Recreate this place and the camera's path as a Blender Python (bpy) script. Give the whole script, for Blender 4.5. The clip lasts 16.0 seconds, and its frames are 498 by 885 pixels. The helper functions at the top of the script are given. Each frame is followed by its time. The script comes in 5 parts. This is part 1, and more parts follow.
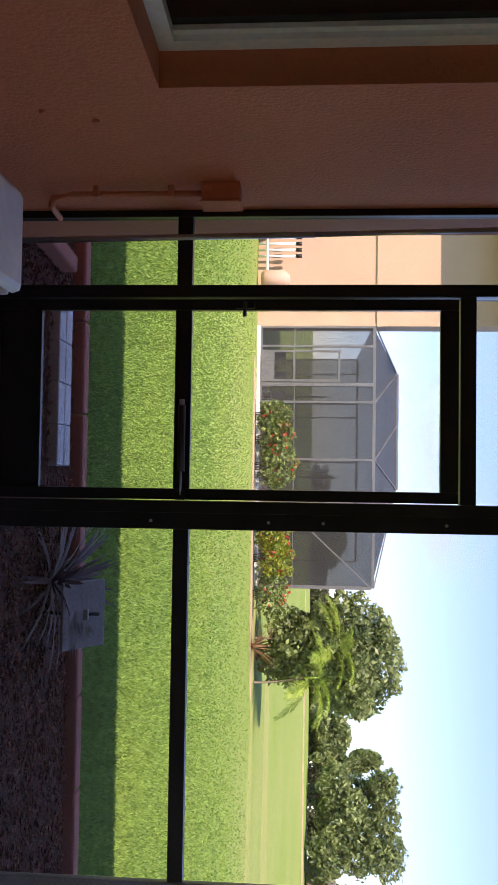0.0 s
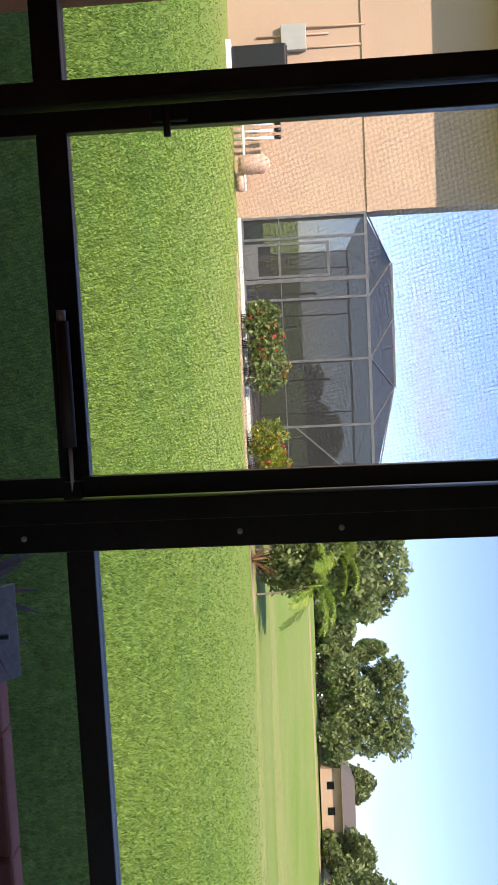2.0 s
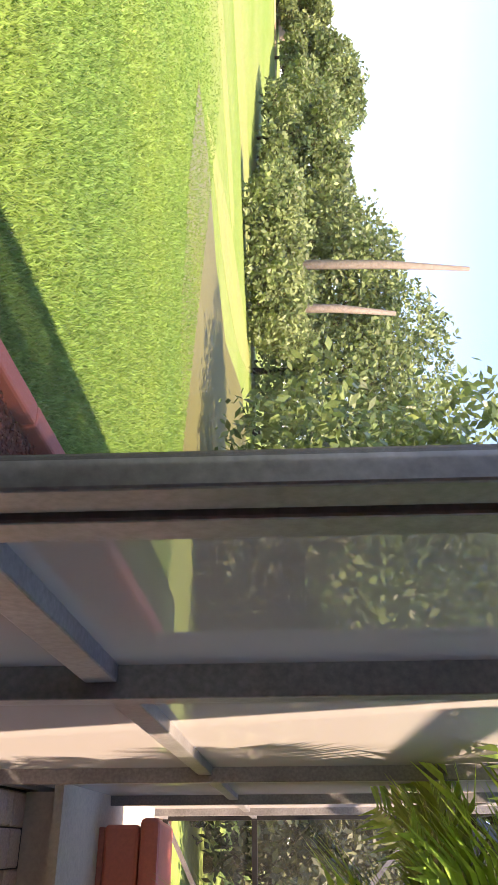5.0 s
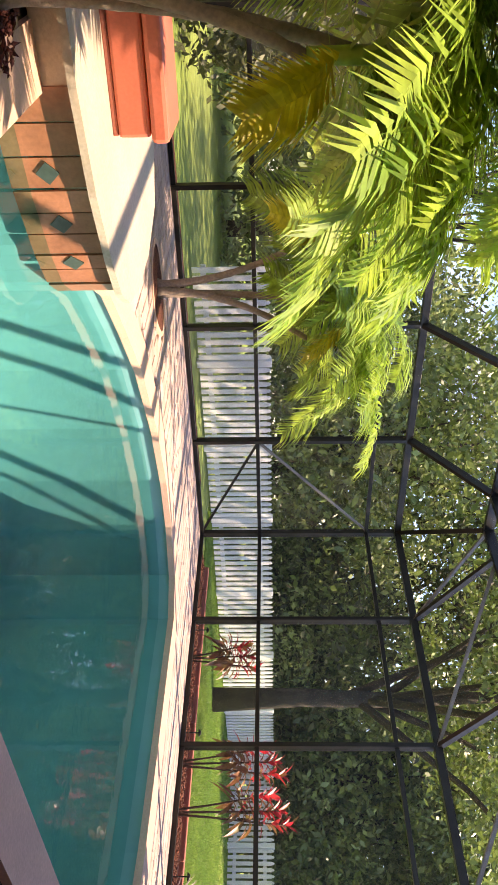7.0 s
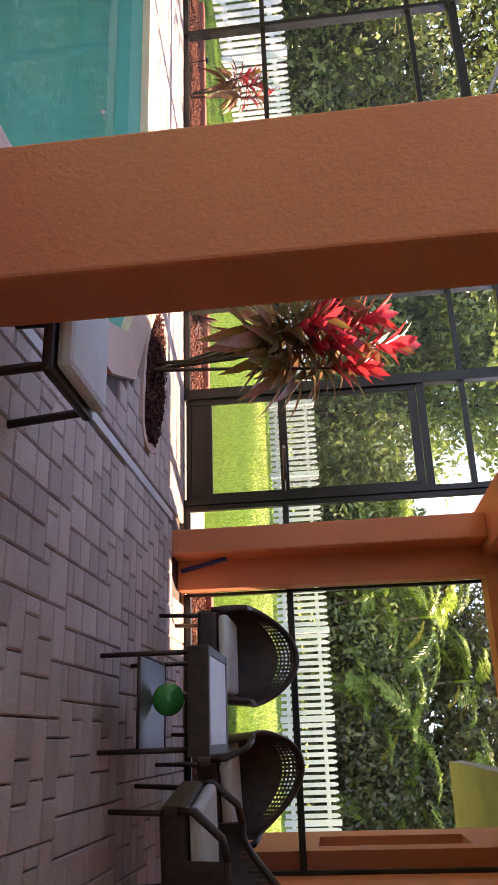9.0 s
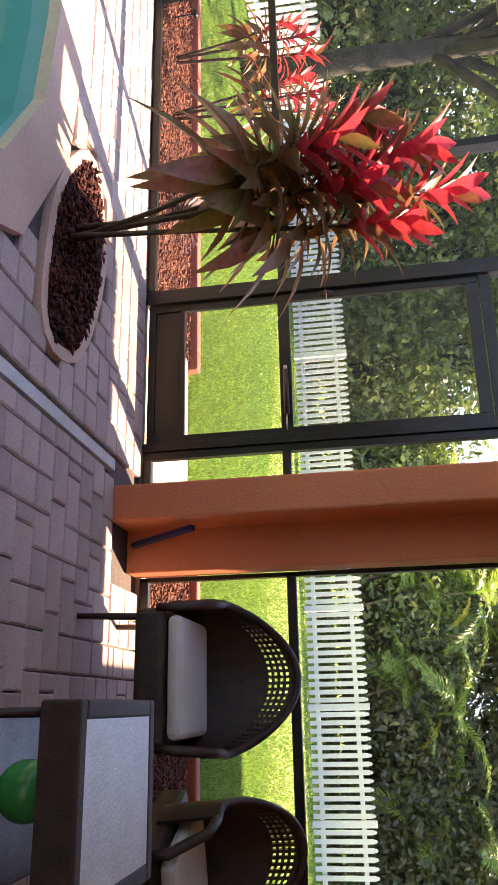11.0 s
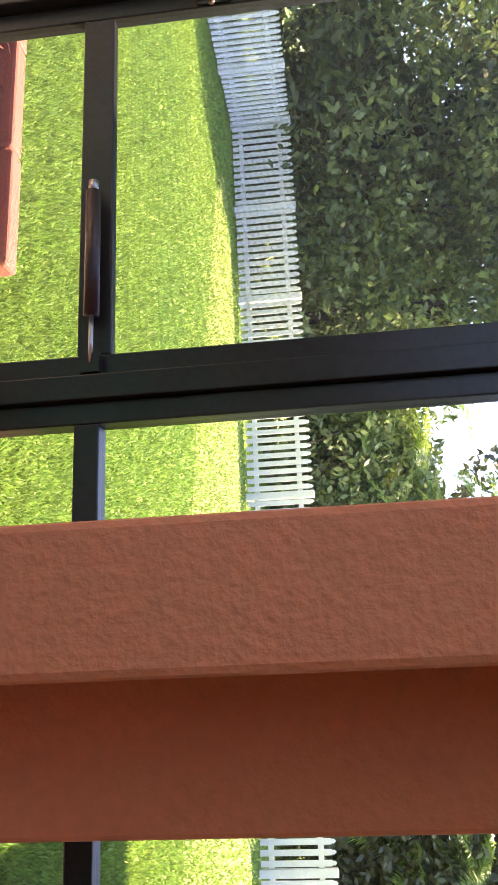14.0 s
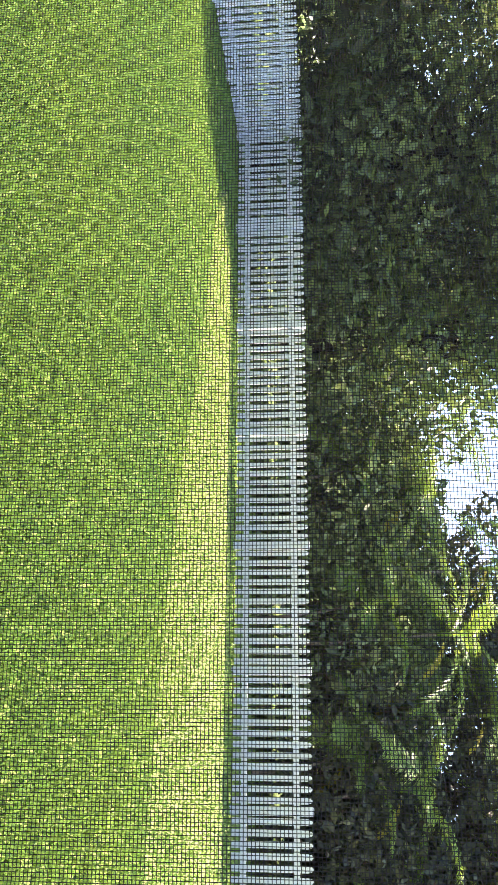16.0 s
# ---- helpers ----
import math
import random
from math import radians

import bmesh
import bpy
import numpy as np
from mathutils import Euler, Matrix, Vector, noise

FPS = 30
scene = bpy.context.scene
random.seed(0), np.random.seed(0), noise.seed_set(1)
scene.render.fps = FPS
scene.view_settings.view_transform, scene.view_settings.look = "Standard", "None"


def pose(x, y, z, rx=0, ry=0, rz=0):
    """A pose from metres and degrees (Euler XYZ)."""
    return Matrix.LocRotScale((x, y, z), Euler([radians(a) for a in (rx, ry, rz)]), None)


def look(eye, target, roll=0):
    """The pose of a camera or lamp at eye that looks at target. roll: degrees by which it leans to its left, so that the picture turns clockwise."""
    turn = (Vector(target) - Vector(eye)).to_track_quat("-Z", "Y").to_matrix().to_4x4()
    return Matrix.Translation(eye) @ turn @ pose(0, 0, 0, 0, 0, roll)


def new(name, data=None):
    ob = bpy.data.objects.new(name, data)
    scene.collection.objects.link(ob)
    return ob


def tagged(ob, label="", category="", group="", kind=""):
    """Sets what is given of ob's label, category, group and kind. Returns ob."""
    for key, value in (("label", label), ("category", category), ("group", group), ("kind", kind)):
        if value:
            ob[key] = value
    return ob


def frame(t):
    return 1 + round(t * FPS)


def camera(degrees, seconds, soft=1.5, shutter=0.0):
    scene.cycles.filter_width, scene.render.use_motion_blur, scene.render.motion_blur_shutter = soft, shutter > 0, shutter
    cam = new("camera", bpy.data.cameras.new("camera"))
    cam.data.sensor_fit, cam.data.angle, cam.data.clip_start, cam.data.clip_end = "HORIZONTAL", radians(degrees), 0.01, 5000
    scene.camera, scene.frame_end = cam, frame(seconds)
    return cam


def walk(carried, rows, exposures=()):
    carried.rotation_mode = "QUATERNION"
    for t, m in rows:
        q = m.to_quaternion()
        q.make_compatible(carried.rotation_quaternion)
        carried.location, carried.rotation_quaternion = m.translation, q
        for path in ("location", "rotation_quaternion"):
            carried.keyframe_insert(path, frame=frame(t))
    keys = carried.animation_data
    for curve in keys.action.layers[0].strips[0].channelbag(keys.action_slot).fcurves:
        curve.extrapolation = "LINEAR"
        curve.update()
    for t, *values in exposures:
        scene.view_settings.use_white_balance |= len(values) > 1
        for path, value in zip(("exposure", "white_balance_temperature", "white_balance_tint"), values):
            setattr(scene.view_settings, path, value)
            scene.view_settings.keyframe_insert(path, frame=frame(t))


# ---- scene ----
cam = camera(35.8, 16.0)
PATH = [
    (0, (0.146, 0.221, 1.359), (0.074, 2.215, 1.233), 90.7),
    (0.5, (0.127, 0.64, 1.346), (0.085, 2.636, 1.225), 90.4),
    (1, (0.091, 1.05, 1.338), (0.096, 3.045, 1.22), 88.6),
    (1.5, (0.059, 1.393, 1.339), (0.157, 3.388, 1.23), 87.8),
    (2, (0.007, 1.752, 1.368), (0.188, 3.74, 1.255), 87.5),
    (2.5, (0.003, 2.11, 1.39), (0.547, 4.032, 1.279), 86.4),
    (3, (0.121, 2.388, 1.391), (1.002, 4.181, 1.298), 87.7),
    (3.2, (0.175, 2.45, 1.39), (1.127, 4.207, 1.309), 87.7),
    (5.3, (1.44, 3.312, 1.122), (3.314, 3.992, 1.056), 88.3),
    (5.5, (1.441, 3.32, 1.122), (3.374, 3.826, 1.053), 88),
    (6, (1.477, 3.308, 1.128), (3.475, 3.345, 1.042), 88.2),
    (6.5, (1.448, 3.199, 1.145), (3.378, 2.679, 1.084), 87),
    (7, (1.284, 2.914, 1.054), (2.872, 1.699, 0.995), 89.6),
    (7.5, (1.148, 2.698, 1.017), (2.221, 1.012, 0.949), 91.3),
    (8, (1.007, 2.211, 1.095), (1.91, 0.435, 0.92), 91),
    (8.5, (0.802, 1.633, 1.211), (1.671, -0.155, 0.989), 88.8),
    (9.2, (0.591, 1.011, 1.194), (1.275, -0.859, 1.008), 85.4),
    (11.3, (1.135, -1.129, 1.301), (1.774, -2.999, 0.993), 86),
    (12.5, (1.431, -2.293, 1.28), (1.954, -4.203, 1.005), 86.6),
    (13.5, (1.79, -3.211, 1.312), (2.392, -5.106, 1.093), 86),
    (14, (1.971, -3.629, 1.312), (2.526, -5.54, 1.114), 86),
    (14.5, (2.189, -3.869, 1.342), (2.688, -5.796, 1.144), 86.2),
    (15, (2.45, -4.197, 1.289), (2.887, -6.141, 1.11), 87.2),
    (15.5, (2.63, -4.4, 1.25), (3.19, -6.31, 1.079), 88.9),
    (16, (2.8, -4.66, 1.213), (3.38, -6.57, 1.036), 88.8),
]
walk(cam, [(t, look(eye, target, roll)) for t, eye, target, roll in PATH],
     exposures=[(0.0, 1.9, 7600, 26), (1.5, 1.65, 7400, 21), (3.2, 1.75, 7300, 20), (5.3, 2.6, 8400, 26), (6.0, 2.6, 8600, 23), (6.5, 2.15, 9000, 20), (7.0, 2.0, 9200, 22), (8.5, 2.8, 9800, 25), (12.5, 2.9, 9200, 22), (14.0, 3.05, 8800, 22), (15.0, 2.35, 7800, 20), (16.0, 2.3, 7700, 19)])

# ---- light ----
SUN_DIR = Vector((-0.35, -0.78, 1.0)).normalized()
world = bpy.data.worlds.new("world")
scene.world = world
world.use_nodes = True
wn, wl = world.node_tree.nodes, world.node_tree.links
wn.clear()
w_out, w_bg, w_sky = wn.new("ShaderNodeOutputWorld"), wn.new("ShaderNodeBackground"), wn.new("ShaderNodeTexSky")
w_sky.sky_type, w_sky.sun_disc = "NISHITA", False
w_sky.sun_elevation = math.asin(SUN_DIR.z)
w_sky.sun_rotation = math.atan2(SUN_DIR.x, SUN_DIR.y)
w_sky.air_density, w_sky.dust_density, w_sky.ozone_density = 1.0, 0.25, 3.5
w_bg.inputs["Strength"].default_value = 0.15
# soft wisps of high cloud mixed into the sky
w_tc, w_map = wn.new("ShaderNodeTexCoord"), wn.new("ShaderNodeMapping")
w_noise, w_ramp, w_mix = wn.new("ShaderNodeTexNoise"), wn.new("ShaderNodeValToRGB"), wn.new("ShaderNodeMixRGB")
w_map.inputs["Scale"].default_value = (1.4, 2.2, 5.0)
w_noise.inputs["Scale"].default_value, w_noise.inputs["Detail"].default_value = 1.6, 7
w_ramp.color_ramp.elements[0].position, w_ramp.color_ramp.elements[1].position = 0.56, 0.82
w_mix.inputs["Color2"].default_value = (2.6, 2.8, 3.1, 1)
wl.new(w_tc.outputs["Generated"], w_map.inputs["Vector"])
wl.new(w_map.outputs["Vector"], w_noise.inputs["Vector"])
wl.new(w_noise.outputs["Fac"], w_ramp.inputs["Fac"])
wl.new(w_ramp.outputs["Color"], w_mix.inputs["Fac"])
w_tint = wn.new("ShaderNodeMixRGB")
w_tint.blend_type = "MULTIPLY"
w_tint.inputs["Fac"].default_value, w_tint.inputs["Color2"].default_value = 1.0, (0.74, 0.82, 1.0, 1)
wl.new(w_sky.outputs["Color"], w_tint.inputs["Color1"])
wl.new(w_tint.outputs["Color"], w_mix.inputs["Color1"])
wl.new(w_mix.outputs["Color"], w_bg.inputs["Color"])
wl.new(w_bg.outputs["Background"], w_out.inputs["Surface"])

sun = new("sun", bpy.data.lights.new("sun", "SUN"))
sun.data.energy, sun.data.angle, sun.data.color = 3.5, radians(0.6), (1.0, 0.94, 0.84)
sun.matrix_world = look(SUN_DIR * 50, (0, 0, 0))


# ---- materials ----
def material(name, color, rough=0.6, metal=0.0, var=0.15, scale=6.0, fine=60.0, bump=0.15, bump_scale=None, second=None, island=False,
             rand=0.0, spec=0.5, translucent=0.0, distance=0.01):
    """Two scales of variation: broad stains towards a second colour and fine grain, with a fine relief."""
    m = bpy.data.materials.new(name)
    m.use_nodes = True
    n, l = m.node_tree.nodes, m.node_tree.links
    b = n["Principled BSDF"]
    b.inputs["Roughness"].default_value, b.inputs["Metallic"].default_value = rough, metal
    b.inputs["Specular IOR Level"].default_value = spec
    tc = n.new("ShaderNodeTexCoord")
    big, small = n.new("ShaderNodeTexNoise"), n.new("ShaderNodeTexNoise")
    big.inputs["Scale"].default_value, big.inputs["Detail"].default_value = scale, 4
    small.inputs["Scale"].default_value, small.inputs["Detail"].default_value = fine, 6
    for t in (big, small):
        l.new(tc.outputs["Object"], t.inputs["Vector"])
    mix = n.new("ShaderNodeMixRGB")
    c2 = second or tuple(c * (1 - var * 1.6) for c in color)
    mix.inputs["Color1"].default_value, mix.inputs["Color2"].default_value = (*color, 1), (*c2, 1)
    r = n.new("ShaderNodeMapRange")
    r.inputs["From Min"].default_value, r.inputs["From Max"].default_value = 0.35, 0.65
    l.new(big.outputs["Fac"], r.inputs["Value"])
    l.new(r.outputs["Result"], mix.inputs["Fac"])
    hsv = n.new("ShaderNodeHueSaturation")
    l.new(mix.outputs["Color"], hsv.inputs["Color"])
    v = n.new("ShaderNodeMapRange")
    v.inputs["To Min"].default_value, v.inputs["To Max"].default_value = 1 - var, 1 + var
    v.inputs["From Min"].default_value, v.inputs["From Max"].default_value = 0.3, 0.7
    l.new(small.outputs["Fac"], v.inputs["Value"])
    val = v.outputs["Result"]
    if rand or island:
        src = n.new("ShaderNodeNewGeometry").outputs["Random Per Island"] if island else n.new("ShaderNodeObjectInfo").outputs["Random"]
        rr = n.new("ShaderNodeMapRange")
        amp = rand or 0.3
        rr.inputs["To Min"].default_value, rr.inputs["To Max"].default_value = 1 - amp, 1 + amp
        l.new(src, rr.inputs["Value"])
        mul = n.new("ShaderNodeMath")
        mul.operation = "MULTIPLY"
        l.new(val, mul.inputs[0])
        l.new(rr.outputs["Result"], mul.inputs[1])
        val = mul.outputs[0]
    l.new(val, hsv.inputs["Value"])
    l.new(hsv.outputs["Color"], b.inputs["Base Color"])
    if bump:
        bp = n.new("ShaderNodeBump")
        bp.inputs["Strength"].default_value, bp.inputs["Distance"].default_value = bump, distance
        src = small
        if bump_scale:
            src = n.new("ShaderNodeTexNoise")
            src.inputs["Scale"].default_value, src.inputs["Detail"].default_value = bump_scale, 5
            l.new(tc.outputs["Object"], src.inputs["Vector"])
        l.new(src.outputs["Fac"], bp.inputs["Height"])
        l.new(bp.outputs["Normal"], b.inputs["Normal"])
    if translucent:
        tr, ms = n.new("ShaderNodeBsdfTranslucent"), n.new("ShaderNodeMixShader")
        ms.inputs["Fac"].default_value = translucent
        l.new(hsv.outputs["Color"], tr.inputs["Color"])
        l.new(b.outputs["BSDF"], ms.inputs[1])
        l.new(tr.outputs["BSDF"], ms.inputs[2])
        l.new(ms.outputs["Shader"], n["Material Output"].inputs["Surface"])
    return m


def screen_material(name, cover, wires=None, color=(0.055, 0.055, 0.055)):
    """Insect screen: dark woven wires with open holes; wires as a real grid where one stands close to it."""
    m = bpy.data.materials.new(name)
    m.use_nodes = True
    n, l = m.node_tree.nodes, m.node_tree.links
    b = n["Principled BSDF"]
    b.inputs["Base Color"].default_value, b.inputs["Roughness"].default_value = (*color, 1), 0.6
    clear, ms = n.new("ShaderNodeBsdfTransparent"), n.new("ShaderNodeMixShader")
    ms.inputs["Fac"].default_value = cover
    l.new(clear.outputs["BSDF"], ms.inputs[1])
    l.new(b.outputs["BSDF"], ms.inputs[2])
    l.new(ms.outputs["Shader"], n["Material Output"].inputs["Surface"])
    if wires:
        pitch, thick = wires
        tc, sep = n.new("ShaderNodeTexCoord"), n.new("ShaderNodeSeparateXYZ")
        l.new(tc.outputs["Object"], sep.inputs["Vector"])
        parts_ = []
        for ax in ("X", "Z"):
            a = n.new("ShaderNodeMath"); a.operation = "PINGPONG"; a.inputs[1].default_value = pitch / 2
            c = n.new("ShaderNodeMath"); c.operation = "LESS_THAN"; c.inputs[1].default_value = thick / 2
            l.new(sep.outputs[ax], a.inputs[0]); l.new(a.outputs[0], c.inputs[0]); parts_.append(c)
        mx = n.new("ShaderNodeMath"); mx.operation = "MAXIMUM"
        l.new(parts_[0].outputs[0], mx.inputs[0]); l.new(parts_[1].outputs[0], mx.inputs[1])
        l.new(mx.outputs[0], ms.inputs["Fac"])
    return m


M = {
    "stucco": material("terracotta_stucco", (0.66, 0.19, 0.085), 0.65, var=0.06, scale=1.3, fine=45, bump=0.5, bump_scale=70, second=(0.60, 0.17, 0.075)),
    "tan": material("tan_stucco", (0.56, 0.39, 0.27), 0.85, var=0.05, scale=0.5, fine=12, bump=0.2, bump_scale=30),
    "bronze": material("bronze_aluminium", (0.018, 0.017, 0.016), 0.38, 0.35, var=0.25, scale=5, fine=90, bump=0.05),
    # sunlight on frame bars put into a paler copy of bronze; also plain grey metal
    "grey_alu": material("grey_and_sunlit_aluminium", (0.22, 0.21, 0.20), 0.4, 0.3, var=0.2, scale=5, fine=90, bump=0.05),
    "cage_alu": material("pale_grey_aluminium", (0.19, 0.19, 0.19), 0.4, 0.2, var=0.12, scale=5, fine=60, bump=0.05),
    "steel": material("brushed_metal", (0.5, 0.48, 0.45), 0.3, 0.9, var=0.1, scale=9, fine=120, bump=0.05),
    "white_alu": material("white_paint", (0.78, 0.78, 0.76), 0.4, var=0.06, scale=3, fine=40, bump=0.03),
    "screen": screen_material("screen_mesh", 0.25),
    "screen_n": screen_material("dense_screen_mesh", 0.5),
    "screen_roof": screen_material("roof_mesh", 0.14),
    "screen_near": screen_material("screen_mesh_near_dense", 0.5, (0.0018, 0.0005)),
    "screen_fine": screen_material("screen_mesh_near", 0.3, (0.0018, 0.00038)),
    # sun glare on mesh met edge-on, put into a pale, nearly closed mesh
    "screen_dusty": screen_material("sun_glare_mesh", 0.84, color=(0.26, 0.24, 0.22)),
    "lawn": material("lawn_soil", (0.20, 0.31, 0.06), 0.9, var=0.2, scale=0.10, fine=5, bump=0.6, bump_scale=60, second=(0.27, 0.34, 0.10), spec=0.2, distance=0.03),
    "grass": material("grass_blades", (0.20, 0.35, 0.085), 0.6, var=0.25, scale=0.45, fine=9, bump=0, second=(0.26, 0.40, 0.09), island=True, translucent=0.35, spec=0.2),
    "mulch": material("red_mulch", (0.17, 0.06, 0.04), 0.9, var=0.4, scale=5, fine=50, bump=1.0, bump_scale=45, second=(0.09, 0.035, 0.025), spec=0.2, distance=0.03),
    "chips": material("mulch_chips", (0.23, 0.08, 0.05), 0.85, var=0.2, scale=6, fine=60, bump=0.2, second=(0.14, 0.05, 0.035), island=True, rand=0.55, spec=0.2),
    "lava": material("red_lava_rock", (0.13, 0.035, 0.03), 0.9, var=0.3, scale=8, fine=70, bump=0.7, second=(0.07, 0.025, 0.022), island=True, rand=0.4, spec=0.2),
    "border": material("red_concrete", (0.42, 0.13, 0.09), 0.85, var=0.15, scale=3, fine=50, bump=0.3, second=(0.34, 0.11, 0.08)),
    "brick_w": material("pale_block", (0.6, 0.57, 0.54), 0.85, var=0.12, scale=3, fine=50, bump=0.3, rand=0.1),
    "paver": material("paver_concrete", (0.44, 0.31, 0.27), 0.75, var=0.14, scale=4, fine=80, bump=0.35, second=(0.50, 0.37, 0.32), rand=0.16),
    "paver_i": material("paver_concrete_deck", (0.44, 0.31, 0.27), 0.75, var=0.14, scale=4, fine=80, bump=0.35, second=(0.50, 0.37, 0.32), island=True, rand=0.16),
    "joint": material("sand_joint", (0.12, 0.09, 0.08), 0.95, var=0.2, scale=5, fine=80, bump=0.4),
    "coping": material("pink_coping", (0.66, 0.42, 0.31), 0.7, var=0.08, scale=3, fine=60, bump=0.25, second=(0.6, 0.38, 0.29)),
    "strip": material("white_strip", (0.62, 0.58, 0.54), 0.6, var=0.1, scale=5, fine=60, bump=0.1),
    "platform": material("cream_concrete", (0.50, 0.43, 0.34), 0.7, var=0.1, scale=2, fine=50, bump=0.3, second=(0.42, 0.36, 0.29)),
    "tile": material("terracotta_tile", (0.38, 0.16, 0.09), 0.35, var=0.15, scale=5, fine=40, bump=0.1, rand=0.15),
    "tile_d": material("green_tile", (0.06, 0.10, 0.09), 0.3, var=0.15, scale=5, fine=40, bump=0.1),
    "plaster": material("pool_plaster", (0.12, 0.38, 0.40), 0.6, var=0.05, scale=0.6, fine=5, bump=0.1),
    "red_box": material("salmon_plastic", (0.62, 0.16, 0.10), 0.5, var=0.07, scale=3, fine=50, bump=0.08),
    "white": material("white_vinyl", (0.90, 0.90, 0.89), 0.45, var=0.05, scale=2, fine=25, bump=0.03, rand=0.06),
    "wicker": material("dark_wicker", (0.05, 0.027, 0.018), 0.4, var=0.3, scale=20, fine=180, bump=0.5, bump_scale=260),
    "cushion": material("grey_cushion", (0.64, 0.63, 0.58), 0.85, var=0.06, scale=6, fine=250, bump=0.2),
    "bronze_leg": material("brown_metal_leg", (0.05, 0.03, 0.022), 0.4, 0.3, var=0.15, scale=9, fine=90, bump=0.05),
    "green_plastic": material("green_plastic", (0.015, 0.34, 0.08), 0.25, var=0.08, scale=9, fine=60, bump=0.03),
    "teal": material("pale_teal_plastic", (0.35, 0.48, 0.44), 0.5, var=0.06, scale=6, fine=60, bump=0.05),
    "blue": material("navy_plastic", (0.01, 0.02, 0.09), 0.4, var=0.1, scale=9, fine=60, bump=0.05),
    "ceil": material("bounce_white_ceiling", (0.82, 0.78, 0.72), 0.8, var=0.05, scale=2, fine=40, bump=0.2, bump_scale=60),
    "bark": material("brown_bark", (0.07, 0.055, 0.04), 0.9, var=0.3, scale=3, fine=30, bump=0.8, distance=0.03),
    "palmbark": material("grey_palm_bark", (0.30, 0.24, 0.19), 0.8, var=0.2, scale=6, fine=50, bump=0.4, second=(0.20, 0.16, 0.12)),
    "frond": material("palm_leaf", (0.42, 0.55, 0.09), 0.45, var=0.2, scale=3, fine=20, bump=0, second=(0.22, 0.38, 0.07), island=True, rand=0.3, translucent=0.4),
    "frond_y": material("yellow_palm_leaf", (0.66, 0.56, 0.06), 0.5, var=0.2, scale=3, fine=20, bump=0, island=True, rand=0.2, translucent=0.4),
    "leaf": material("tree_leaf", (0.31, 0.38, 0.15), 0.5, var=0.25, scale=0.5, fine=4, bump=0, second=(0.12, 0.17, 0.06), island=True, rand=0.45, translucent=0.35),
    "leaf_b": material("broad_leaf", (0.25, 0.33, 0.10), 0.4, var=0.25, scale=0.9, fine=5, bump=0, second=(0.12, 0.18, 0.06), island=True, rand=0.4, translucent=0.3),
    # darker copy of the tree leaf, with the wood's shade put into its colour
    "leaf_d": material("leaf_with_shade_color", (0.12, 0.13, 0.055), 0.6, var=0.2, scale=0.7, fine=6, bump=0, second=(0.055, 0.065, 0.03), island=True, rand=0.4, translucent=0.2),
    "ti_red": material("red_ti_leaf", (0.75, 0.05, 0.08), 0.35, var=0.2, scale=6, fine=30, bump=0, second=(0.45, 0.05, 0.04), island=True, rand=0.35, translucent=0.4),
    "ti_dark": material("bronze_ti_leaf", (0.34, 0.12, 0.07), 0.4, var=0.25, scale=6, fine=30, bump=0, second=(0.22, 0.17, 0.05), island=True, rand=0.35, translucent=0.3),
    "ti_stem": material("brown_stem", (0.12, 0.08, 0.06), 0.8, var=0.2, scale=20, fine=90, bump=0.3),
    "purple": material("purple_blade_leaf", (0.10, 0.045, 0.05), 0.5, var=0.2, scale=9, fine=30, bump=0, second=(0.15, 0.08, 0.07), island=True, rand=0.3, translucent=0.2),
    "flower": material("red_flower", (0.6, 0.04, 0.02), 0.5, var=0.1, scale=9, fine=30, bump=0, translucent=0.3),
    "dark_glass": material("dark_window_glass", (0.008, 0.01, 0.01), 0.06, var=0.05, scale=3, fine=9, bump=0),
    "roof": material("roof_shingle", (0.16, 0.14, 0.12), 0.85, var=0.15, scale=2, fine=30, bump=0.3),
    "rock": material("grey_rock", (0.42, 0.38, 0.35), 0.85, var=0.15, scale=6, fine=50, bump=0.5),
    "pond": material("pond_water", (0.20, 0.19, 0.07), 0.4, spec=0.2, var=0.1, scale=0.2, fine=1.5, bump=0.05),
    "dry_grass": material("dry_yellow_grass", (0.29, 0.32, 0.11), 0.9, var=0.2, scale=0.25, fine=4, bump=0.5, bump_scale=50, second=(0.30, 0.36, 0.10), spec=0.2),
    "sand": material("dry_sand", (0.5, 0.38, 0.25), 0.9, var=0.1, scale=1, fine=12, bump=0.2),
    "grey_box": material("grey_box_paint", (0.45, 0.45, 0.40), 0.5, var=0.06, scale=4, fine=40, bump=0.03),
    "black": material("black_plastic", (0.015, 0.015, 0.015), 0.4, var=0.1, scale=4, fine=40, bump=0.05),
}


